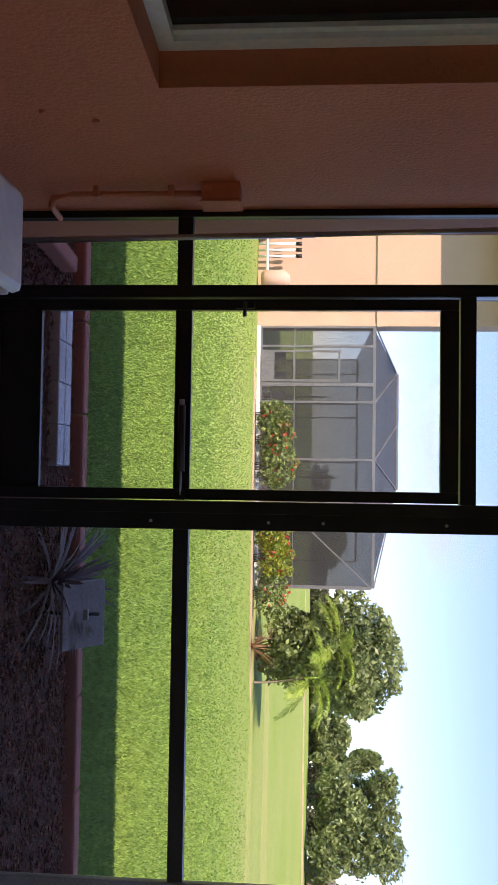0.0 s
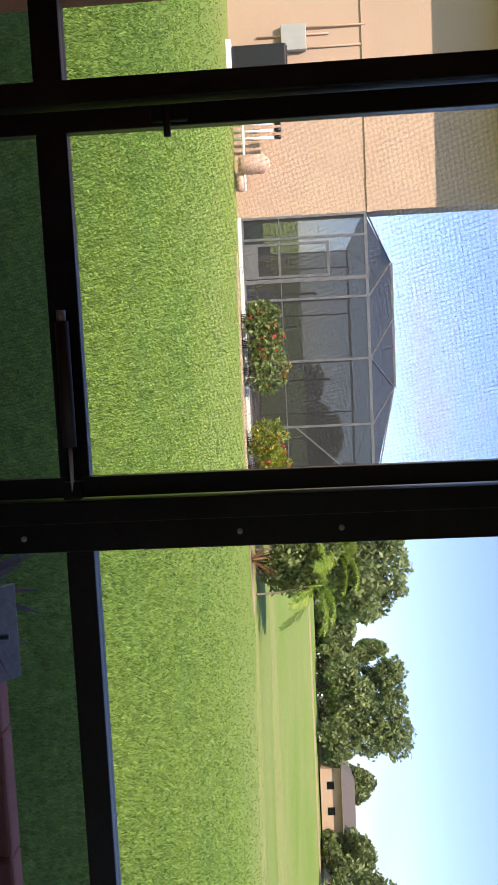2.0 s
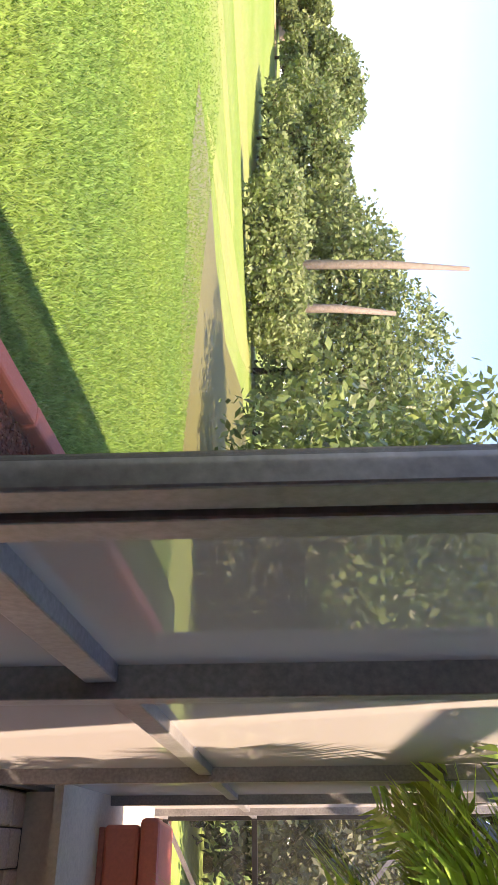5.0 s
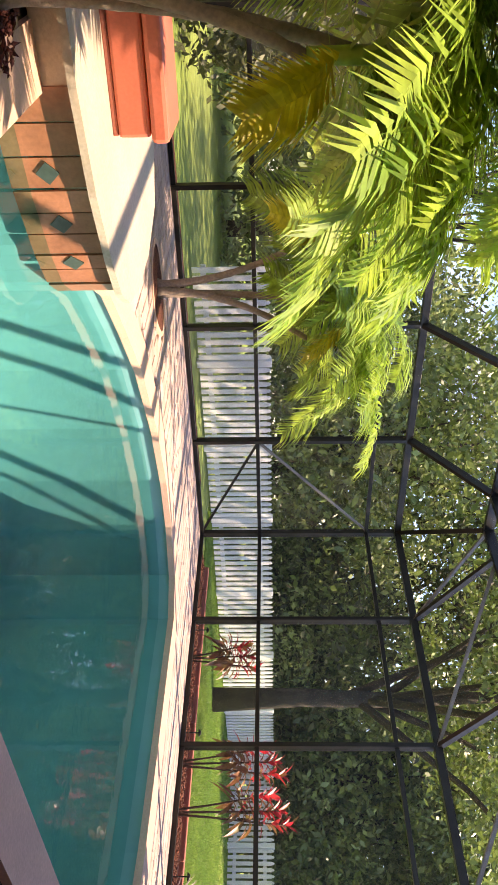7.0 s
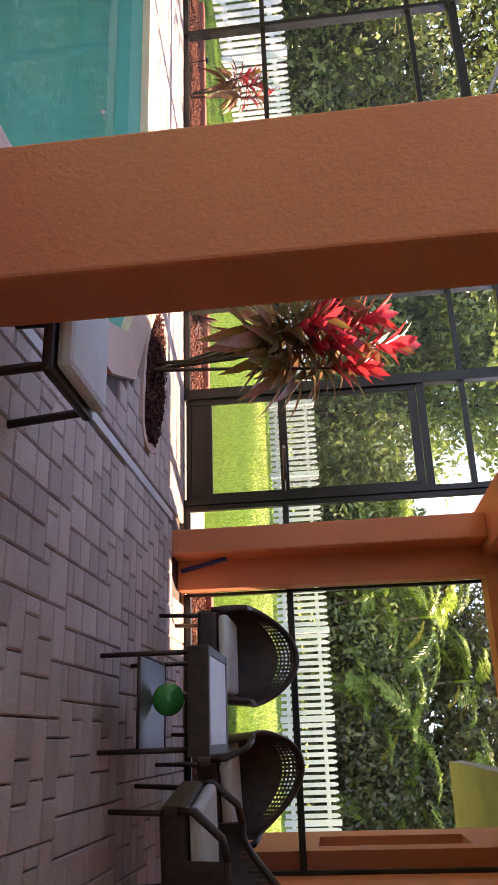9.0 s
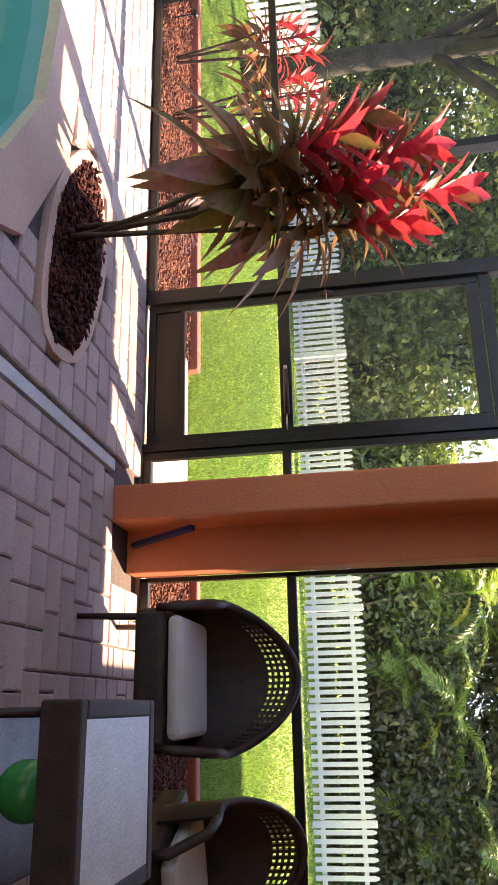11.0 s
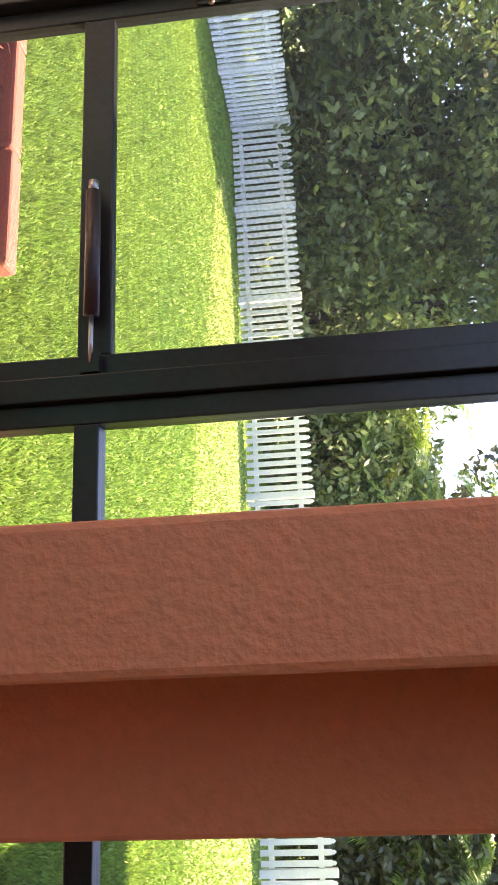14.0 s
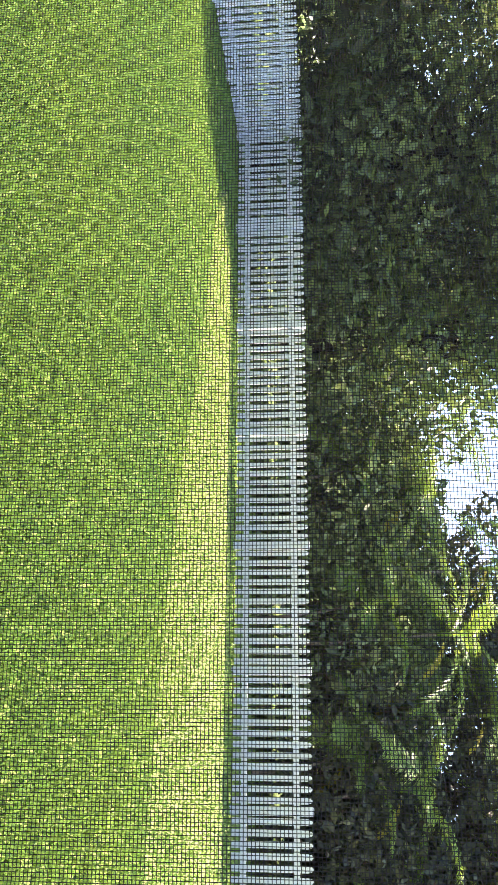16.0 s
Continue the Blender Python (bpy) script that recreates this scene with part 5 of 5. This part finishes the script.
# planter cut in the deck beside the pool with the big ti plant
PL1 = blob_outline(3.12, -3.86, 0.60, 0.27, n=26, wob=0.06, seed=2, turn=-0.35)
ring("planter_edge", grow(PL1, 0.0), grow(PL1, 0.06), -0.03, 0.008, "coping", label="pink concrete edge of the planting hole", category="planter edge", kind="structure")
prism("planter_soil", PL1, -0.1, 0.0, "mulch", label="red lava mulch in the planting hole", category="planter soil", kind="structure")
chips("lava_rock", 2.3, 3.9, -4.4, -3.3, 0.0, 3600, "lava", 21, size=0.03, keep=lambda x, y: inside(x, y, PL1), label="red lava rock pieces in the planter", category="lava rock")
ti_plant("ti_plant", 3.16, -3.78, 0.0, [(0, 0, 0.05, 0.1, 1.35), (0.02, -0.05, 0.3, 0.0, 1.6), (-0.03, 0.05, -0.05, -0.12, 1.5), (0.05, 0.0, 0.1, -0.2, 1.75), (0.0, -0.05, 0.4, 0.15, 1.35), (-0.02, 0.0, 0.15, 0.3, 1.25)], 31, "tall ti plant with bronze leaves and red tips", n_leaf=15, L=0.37)
for i, (x, h) in enumerate(((6.35, 1.25), (5.75, 1.3), (7.9, 0.9))):
    ti_plant("ti_plant", x, YS - 0.9, GROUND, [(0, 0, -0.12, 0, h), (0.05, 0, 0.15, 0.05, h * 0.85), (0, 0.04, 0.0, 0.05, h * 0.95)], 40 + i, "red ti plant outside the cage", n_leaf=10, L=0.26, ratio=0.75)

PL2 = blob_outline(4.60, 2.72, 0.34, 0.50, n=24, wob=0.06, seed=4)
ring("planter_edge", grow(PL2, 0.0), grow(PL2, 0.05), -0.03, 0.008, "coping", label="pink concrete edge of the palm planter", category="planter edge", kind="structure")
prism("planter_soil", PL2, -0.1, 0.0, "mulch", label="red lava rock bed under the palm", category="planter soil", kind="structure")
chips("lava_rock", 4.1, 5.1, 2.1, 3.35, 0.0, 2600, "lava", 22, size=0.032, keep=lambda x, y: inside(x, y, PL2), label="red lava rock pieces under the palm", category="lava rock")
areca("areca_palm", 4.56, 2.62, 0.0, [(0, 0.06, 1.35, (0.03, -0.02), 19, 1.2), (0.02, -0.05, 1.2, (0.06, -0.30), 19, 1.15), (0.1, -0.12, 1.75, (0.22, -0.38), 18, 1.2), (0.08, 0.05, 2.05, (0.2, 0.1), 18, 1.2)], "clump palm with ringed trunks and bright green feather fronds", 51)
areca("areca_palm", 7.85, -0.3, 0.0, [(0, 0.05, 1.35, (0.1, 0.35), 14, 1.3), (0.03, -0.06, 1.7, (0.1, -0.15), 14, 1.3), (-0.03, 0.0, 1.4, (-0.05, -0.5), 14, 1.3)], "clump palm with three grey trunks beyond the pool", 52)
PL3 = blob_outline(7.85, -0.3, 0.3, 0.4, n=20, wob=0.06, seed=6)
ring("planter_edge", grow(PL3, 0.0), grow(PL3, 0.05), -0.03, 0.008, "coping", label="pink concrete edge of the far palm planter", category="planter edge", kind="structure")
prism("planter_soil", PL3, -0.1, 0.004, "mulch", label="red mulch under the far palm", category="planter soil", kind="structure")

# ---- the neighbour's house and cage ----
NX, NY = -5.0, 27.5
nb = empty("neighbour_house", (NX, NY, GROUND), "tan stucco neighbouring house with band moulding and hipped roof", "house")
box("wall", -24, 0, 0, 1.0, 0, 9.0, "tan", nb)
box("wall", -24, -4, 1.0, 14, 0, 9.0, "tan", nb)
box("band", -24, 0.03, -0.05, 0.0, 4.22, 4.36, "tan", nb)
box("corner_trim", -0.12, 0.02, -0.03, 0.0, 0.0, 4.2, "tan", nb)
bm = bmesh.new()
for x0, x1, y0, y1, z in ((-25, 0.05, -1.8, 1.3, 9.0), (-25, -3.7, 1.31, 15, 8.98)):
    my, d = (y0 + y1) / 2, (y1 - y0) / 2
    v = [bm.verts.new(p) for p in ((x0, y0, z), (x1, y0, z), (x1, y1, z), (x0, y1, z), (x1 - d, my, z + 0.4 * d), (x0 + d, my, z + 0.4 * d))]
    for q in ((0, 1, 4, 5), (1, 2, 4), (2, 3, 5, 4), (3, 0, 5), (3, 2, 1, 0)):
        bm.faces.new([v[k] for k in q])
put("roof", bm, "roof", nb)
box("fascia", -25, 0.07, -1.84, -1.8, 8.8, 9.02, "platform", nb)
for x, z0, z1 in ((-5.6, 0.9, 3.2), (-5.2, 1.6, 4.2)):
    tube("wall_pipe", [(x, -0.04, z0), (x, -0.04, z1)], 0.03, "tan", nb)
nc = empty("neighbour_cage", (NX, NY, GROUND), "neighbour's grey pool cage with screened walls and hipped mesh roof", "pool cage")
CW, CH, CR = 9.2, 4.1, 5.2
box("base", 0, CW, -0.10, 0.0, 0, 0.12, "white", nc)
POSTS = (0.04, 0.72, 2.08, 2.7, 4.73, 6.9, CW)
for x in POSTS:
    w = 0.06 if x in (2.08, CW) else 0.04
    box("post", x - w, x + w, -0.05, 0.03, 0.12, CH, "cage_alu", nc)
    box("back_post", x - 0.03, x + 0.03, 7.9, 7.96, 0.12, CH, "cage_alu", nc)
for z, a in ((0.14, 0.05), (1.32, 0.035), (CH, 0.10)):
    box("rail", 0, CW, -0.03, 0.02, z, z + a, "cage_alu", nc)
    box("back_rail", 0, CW, 7.9, 7.95, z, z + a, "cage_alu", nc)
for x0, x1, z0, z1 in ((0.86, 0.94, 0.18, 2.95), (1.90, 1.98, 0.18, 2.95), (0.94, 1.90, 2.87, 2.95), (0.94, 1.90, 1.28, 1.36), (0.94, 1.90, 0.18, 0.62)):
    box("door_bar", x0, x1, -0.04, 0.0, z0, z1, "cage_alu", nc)
box("rail", 1.4, 5.8, 2.2, 2.28, CR, CR + 0.08, "cage_alu", nc)
for a, b in (((1.4, 2.2), (2.7, 0)), ((3.4, 2.2), (4.73, 0)), ((4.73, 0), (5.8, 2.2)), ((5.8, 2.2), (6.9, 0)), ((5.8, 2.2), (CW, 0)), ((0.0, 0), (1.4, 2.2))):
    beam_between("roof_bar", (*a, CR if a[1] else CH + 0.08), (*b, CR if b[1] else CH + 0.08), 0.05, 0.05, "cage_alu", nc)
beam_between("brace", (CW, 0, CH), (6.9, 0, 1.6), 0.05, 0.05, "cage_alu", nc)
for x, z0, z1 in ((2.2, 0.12, 2.6), (3.4, 0.12, 1.8), (5.4, 0.12, 3.0), (7.6, 0.12, 2.4)):
    box("inner_post", x - 0.04, x + 0.04, 3.4, 3.5, z0, z1, "cage_alu", nc)
box("deck", 0, CW, 0.0, 7.9, 0.0, 0.1, "platform", nc)
M["dark_screen"] = screen_material("neighbour_mesh", 0.74, color=(0.02, 0.02, 0.021))
bm = bmesh.new()
P = [bm.verts.new(p) for p in ((0, -0.01, 0.14), (CW, -0.01, 0.14), (CW, -0.01, CH), (0, -0.01, CH), (1.4, 2.2, CR), (5.8, 2.2, CR), (CW, 8, CH), (CW, 8, 0.14), (5.8, 6, CR), (1.4, 6, CR), (0, 8, CH), (0, 8, 0.14))]
for q in ((0, 1, 2, 3), (3, 2, 5, 4), (1, 7, 6, 2), (2, 6, 8, 5), (4, 5, 8, 9), (3, 4, 9, 10), (6, 7, 11, 10), (6, 10, 9, 8)):
    bm.faces.new([P[i] for i in q])
put("mesh_screen", bm, "dark_screen", nc)


def patio_chair(x, y, turn):
    c = empty("deck_chair", (x, y, GROUND + 0.05), "white framed deck chair in the neighbour's cage", "chair", "neighbour's deck chairs")
    box("seat", -0.25, 0.25, -0.25, 0.25, 0.38, 0.42, "grey_box", c)
    box("backrest", -0.25, 0.25, 0.22, 0.26, 0.42, 0.95, "grey_box", c)
    for a in (-0.23, 0.23):
        for b in (-0.23, 0.23):
            box("leg", a - 0.02, a + 0.02, b - 0.02, b + 0.02, 0, 0.38, "white", c)
    c.rotation_euler = (0, 0, radians(turn))


for i in range(3):
    patio_chair(NX + 0.9 + i * 0.8, NY + 1.6, 20 * i)


def shrub(x, y, r, h, seed, label, mat="leaf_b", flowers=True, n=1300, leaf=0.07):
    s = empty("shrub", (x, y, GROUND), label, "shrub", "")
    cloud("foliage", [(0, 0, h * 0.55, r, h * 0.45), (r * .5, 0, h * 0.5, r * .6, h * .4), (-r * .5, 0, h * 0.6, r * .6, h * .35)], n, leaf, mat, seed, s, label="glossy green leaves")
    bm = bmesh.new()
    for k in range(5):
        add_tube(bm, [(0.05 * k - .1, 0, 0), (0.2 * (k - 2) * r, 0.1, h * 0.6)], [0.02, 0.008], 5)
    put("stems", bm, "bark", s)
    if flowers:
        cloud("flowers", [(0, -r * .2, h * 0.6, r, h * 0.4)], 45, 0.06, "flower", seed + 5, s, label="red flowers")
    return s


for i, (x, r, h) in enumerate(((-1.7, 0.55, 1.3), (-0.9, 0.6, 1.45), (0.0, 0.65, 1.5), (2.2, 0.65, 1.4), (3.1, 0.65, 1.4), (4.3, 0.75, 1.3))):
    shrub(x, 26.3, r, h, 60 + i, "flowering shrub in the neighbour's bed" if i < 5 else "yellow green shrub at the bed's end", mat="leaf_b" if i not in (3, 4) else "frond_mix")
spiky("blade_plant", 5.9, 25.6, GROUND, 70, 1.5, 8, "ti_dark", "bronze bromeliad clump at the bed's end", 0.6)
# air conditioner, pool pump and meter box beside the tan wall
def equipment():
    a = empty("air_conditioner", (-9.2, 26.4, GROUND), "dark grey air conditioner unit on a pad", "air conditioner")
    box("pad", -0.5, 0.5, -0.5, 0.5, 0, 0.08, "white", a)
    box("cabinet", -0.4, 0.4, -0.4, 0.4, 0.08, 0.95, "black", a, bevel=0.03)
    for i in range(7):
        box("louvre", 0.405, 0.415, -0.36, 0.36, 0.16 + i * 0.11, 0.19 + i * 0.11, "grey_alu", a)
    for i in range(9):
        box("fan_guard", -0.36 + i * 0.09, -0.35 + i * 0.09, -0.36, 0.36, 0.955, 0.965, "grey_alu", a)
    p = empty("pool_filter", (-6.5, 26.7, GROUND), "cream pool filter with white pipes and pump", "pool equipment")
    tube("tank", [(0, 0, 0.15), (0, 0, 0.3), (0, 0, 0.95), (0, 0, 1.15)], [0.2, 0.3, 0.3, 0.12], "coping", p, sides=18)
    tube("pump", [(0.8, 0, 0.2), (0.35, 0, 0.2)], 0.12, "coping", p, sides=14)
    for i in range(4):
        tube("pipe", [(-1.5 + i * 0.22, 0.2, 0.05), (-1.5 + i * 0.22, 0.2, 1.35)], 0.045, "white", p)
        tube("valve", [(-1.5 + i * 0.22, 0.2, 1.35), (-1.5 + i * 0.22, 0.2, 1.55)], 0.07, "black", p)
    tube("pipe", [(-1.5, 0.0, 0.35), (0.8, 0.0, 0.35)], 0.045, "white", p)
    a.scale = (1.5, 1.2, 1.9)
    m = empty("control_box", (-10.5, 27.49, 1.95), "pale grey control box with conduits on the tan wall", "control box")
    box("case", -0.4, 0.4, -0.2, 0.0, -0.4, 0.4, "grey_box", m, bevel=0.02)
    tube("conduit", [(0.3, -0.05, -0.38), (0.3, -0.05, -1.8)], 0.03, "tan", m)
    tube("conduit", [(-0.3, -0.05, 0.38), (-0.3, -0.05, 2.3)], 0.03, "tan", m)


equipment()

# ---- trees ----
tree(7.3, 30, 5.6, 2.7, 101, "round leafy tree beside the neighbour's bed", n=12000, leaf=0.11)
shrub(6.6, 28.6, 1.3, 3.0, 91, "dense green bush under the palms", mat="leaf", flowers=False, n=6000, leaf=0.10)
areca("queen_palm", 6.2, 28.3, GROUND, [(0, 0, 2.6, (0.2, 0.1), 13, 2.0)], "bushy palm beside the neighbour's cage", 103)
areca("queen_palm", 7.6, 27.6, GROUND, [(0, 0, 1.8, (-0.2, 0.1), 13, 1.9)], "low bushy palm at the bed's end", 104)
FAR = [(d * math.sin(radians(a)), d * math.cos(radians(a)), h, r) for a, d, h, r in ((5, 120, 7, 5), (11, 125, 7, 5), (15.5, 118, 7, 4), (18.5, 112, 7, 4), (20.2, 105, 11, 1.8), (22.5, 100, 12.5, 4.2), (25.5, 100, 13.5, 4.5), (28.7, 108, 8, 2.6), (33, 104, 7.5, 3.2), (35.5, 100, 10.5, 4.5), (38, 90, 11.5, 5), (40, 68, 8.5, 5), (43, 64, 9, 5), (46, 60, 10, 5.5), (49, 57, 12.5, 6), (52, 54, 14, 6.5), (55, 52, 15, 6.5), (59, 48, 15, 7), (63, 46, 15, 7), (68, 44, 16, 7), (73, 42, 15, 7), (78, 42, 15, 7), (30, 130, 6, 6), (32, 132, 6, 6))]
for i, (x, y, h, r) in enumerate(FAR):
    far = tree(x, y, h * 0.85, r * 0.88, 200 + i, "tall leafy tree in the far treeline", n=9000, leaf=0.11 + 0.0016 * math.hypot(x, y), group="far treeline", low=True)
    far.location.z += rise(y)
for i, (x, y, h) in enumerate(((33.8, 31.0, 12), (35.2, 29.2, 8))):
    tube("dead_trunk", [(x, y, GROUND), (x + 0.3, y, h * 0.6), (x + 0.9, y, h)], [0.3, 0.24, 0.12], "palmbark", label="bare pale dead trunk standing among trees", category="dead tree")
for i in range(13):
    a, d = radians(2 + i * 3), 124
    x, y = d * math.sin(a), d * math.cos(a)
    h = empty("hedgerow", (x, y, GROUND + rise(y)), "distant dark hedgerow beyond the far grass", "hedge", "distant hedgerow")
    cloud("foliage", [(0, 0, 1.4, 4.0, 1.7), (3, 0, 2.2, 2.6, 1.6), (-2.6, 1, 1.9, 2.6, 1.9)], 2200, 0.3, "leaf_d", 860 + i, h)
# distant house by the trees
fh = empty("distant_house", (54, 92, GROUND + rise(92)), "distant low house with brown roof among trees", "house")
box("wall", -9, 9, -4, 4, 0, 3.2, "tan", fh)
bm = bmesh.new()
v = [bm.verts.new(p) for p in ((-10, -5, 3.2), (10, -5, 3.2), (10, 5, 3.2), (-10, 5, 3.2), (-5, 0, 5.6), (5, 0, 5.6))]
for q in ((0, 1, 5, 4), (1, 2, 5), (2, 3, 4, 5), (3, 0, 4), (3, 2, 1, 0)):
    bm.faces.new([v[i] for i in q])
put("roof", bm, "roof", fh)
for i in range(4):
    box("window", -7 + i * 4, -5.8 + i * 4, -4.05, -4.0, 1.0, 2.1, "dark_glass", fh)

fh.scale = (0.8, 0.8, 0.75)
for i, (x, y) in enumerate(((31.5, 28.6), (33.6, 27.4), (29.5, 30.5))):
    h = empty("thicket", (x, y, GROUND), "brown green brush in front of the dead trunks", "thicket", "brush by the pond")
    cloud("foliage", [(0, 0, 1.2, 1.8, 1.5), (0.8, -0.6, 2.2, 1.4, 1.2), (-0.9, 0.5, 1.8, 1.5, 1.3)], 5000, 0.14, "leaf", 790 + i, h)

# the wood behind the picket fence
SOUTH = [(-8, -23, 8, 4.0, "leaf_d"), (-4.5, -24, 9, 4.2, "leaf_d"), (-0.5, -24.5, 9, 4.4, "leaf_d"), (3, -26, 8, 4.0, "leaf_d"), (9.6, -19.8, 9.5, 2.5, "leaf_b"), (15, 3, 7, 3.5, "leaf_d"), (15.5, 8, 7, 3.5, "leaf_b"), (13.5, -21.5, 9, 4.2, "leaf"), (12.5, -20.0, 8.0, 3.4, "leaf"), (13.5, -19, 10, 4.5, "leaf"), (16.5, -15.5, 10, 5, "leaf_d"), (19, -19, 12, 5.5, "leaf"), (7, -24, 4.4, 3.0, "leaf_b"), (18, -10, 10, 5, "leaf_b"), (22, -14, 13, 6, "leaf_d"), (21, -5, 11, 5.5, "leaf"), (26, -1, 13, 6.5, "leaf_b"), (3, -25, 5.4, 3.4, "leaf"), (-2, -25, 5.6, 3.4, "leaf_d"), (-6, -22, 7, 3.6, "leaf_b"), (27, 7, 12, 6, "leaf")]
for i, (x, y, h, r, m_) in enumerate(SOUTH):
    tree(x, y, h, r, 400 + i, "dense leafy tree behind the picket fence" if m_ != "leaf_d" else "dark tree behind the picket fence, shade put into its leaf colour", n=13000, leaf=0.07 + 0.0022 * math.hypot(x, y + 5), mat=m_, trunk_h=0.3, group="wood behind the fence", low=True)
for i, (x, y, h) in enumerate(((-2.5, -20.5, 3.2), (0.6, -20.2, 2.6), (3.4, -20.6, 3.6), (6.2, -21.0, 3.0), (1.8, -22.5, 4.6), (-1.0, -22.5, 4.8), (5.0, -23.0, 5.0), (8.4, -22.5, 4.2))):
    areca("fan_palm", x, y, GROUND, [(0, 0, h, (0.2, 0.0), 12, 1.9), (0.5, 0.3, h * 0.6, (0.3, 0.1), 9, 1.6)], "bushy palm behind the picket fence", 500 + i, "palms behind the fence")
for i, (x, y) in enumerate(((-7, -19.5), (-3.5, -19.8), (0, -20.2), (3.5, -20.8), (7, -20.5), (10, -19.7), (13.8, -19.5), (15.3, -13.5), (16.8, -9.0), (18.5, -5.0), (20, -0.5))):
    up = 1.45 if x > 11 else 0.9
    h = empty("thicket", (x, y, GROUND), "brown green undergrowth behind the picket fence", "thicket", "thickets")
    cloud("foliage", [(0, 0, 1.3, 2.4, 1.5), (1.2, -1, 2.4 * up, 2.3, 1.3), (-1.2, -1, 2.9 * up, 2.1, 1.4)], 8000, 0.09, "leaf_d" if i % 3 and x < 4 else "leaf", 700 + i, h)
for i, (x, y, k) in enumerate(((12.6, 1.6, 0.8), (12.8, 4.2, 0.9), (13.2, 7.0, 0.8))):
    h = empty("thicket", (x, y, GROUND), "dark green hedge beyond the cage's east wall", "thicket", "thickets")
    cloud("foliage", [(0, 0, 1.0 * k, 1.3, 1.2 * k), (0.6, -0.8, 2.0 * k, 1.2, 1.1 * k), (-0.2, 0.8, 2.3 * k, 1.1, 1.2 * k)], 6000, 0.07, "leaf_d", 760 + i, h)
spiky("blade_plant", 8.6, 6.5, GROUND, 50, 0.7, 9, "ti_dark", "reddish blade leaved plant on the lawn outside the cage", 0.5)
# dark hedge masses that close the wood
for i in range(14):
    a = radians(-100 + i * 12.5)
    R = 36
    x, y = 6 + R * math.cos(a), -2 + R * math.sin(a)
    if y > 14:
        continue
    h = empty("thicket", (x, y, GROUND), "dark dense thicket at the wood's edge", "thicket", "thickets")
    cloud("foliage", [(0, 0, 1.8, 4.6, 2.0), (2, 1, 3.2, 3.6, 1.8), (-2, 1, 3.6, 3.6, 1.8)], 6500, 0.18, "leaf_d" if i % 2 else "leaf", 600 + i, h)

# the big tree whose trunk stands on the lawn outside the cage
tree(9.9, -9.8, 11, 5.2, 900, "large shade tree with thick dark trunk on the lawn", n=22000, leaf=0.085, mat="leaf_b", trunk_h=0.3)

# ---- pavers ----
rest = pave(XW, XE - 0.07, YS + 0.04, YN - 0.03, lambda x, y: not (CAX0 - 0.05 < x < CAX1 + 0.02 and CAY0 - 0.02 < y < CAY1 + 0.02) and not (CBX0 - 0.02 < x and y < CBY1 + 0.02),
            71, near=lambda x, y: -4.4 < y < -2.2 and 0.5 < x, parent=bpy.data.objects["floor_lanai"])
put("pavers", rest, "paver_i", label="tumbled grey pink concrete pavers", category="paver", kind="stuff")
out1 = grow(POOL, 0.31)
holes = (grow(PL1, 0.07), grow(PL2, 0.06), grow(PL3, 0.06), grow(PLAT, 0.0))
rest = pave(XE + 0.035, XC - 0.05, YS + 0.04, YN - 0.03, lambda x, y: not inside(x, y, out1) and not any(inside(x, y, h) for h in holes), 72)
put("pavers", rest, "paver_i", label="pinkish concrete pavers of the pool deck", category="paver", kind="stuff")
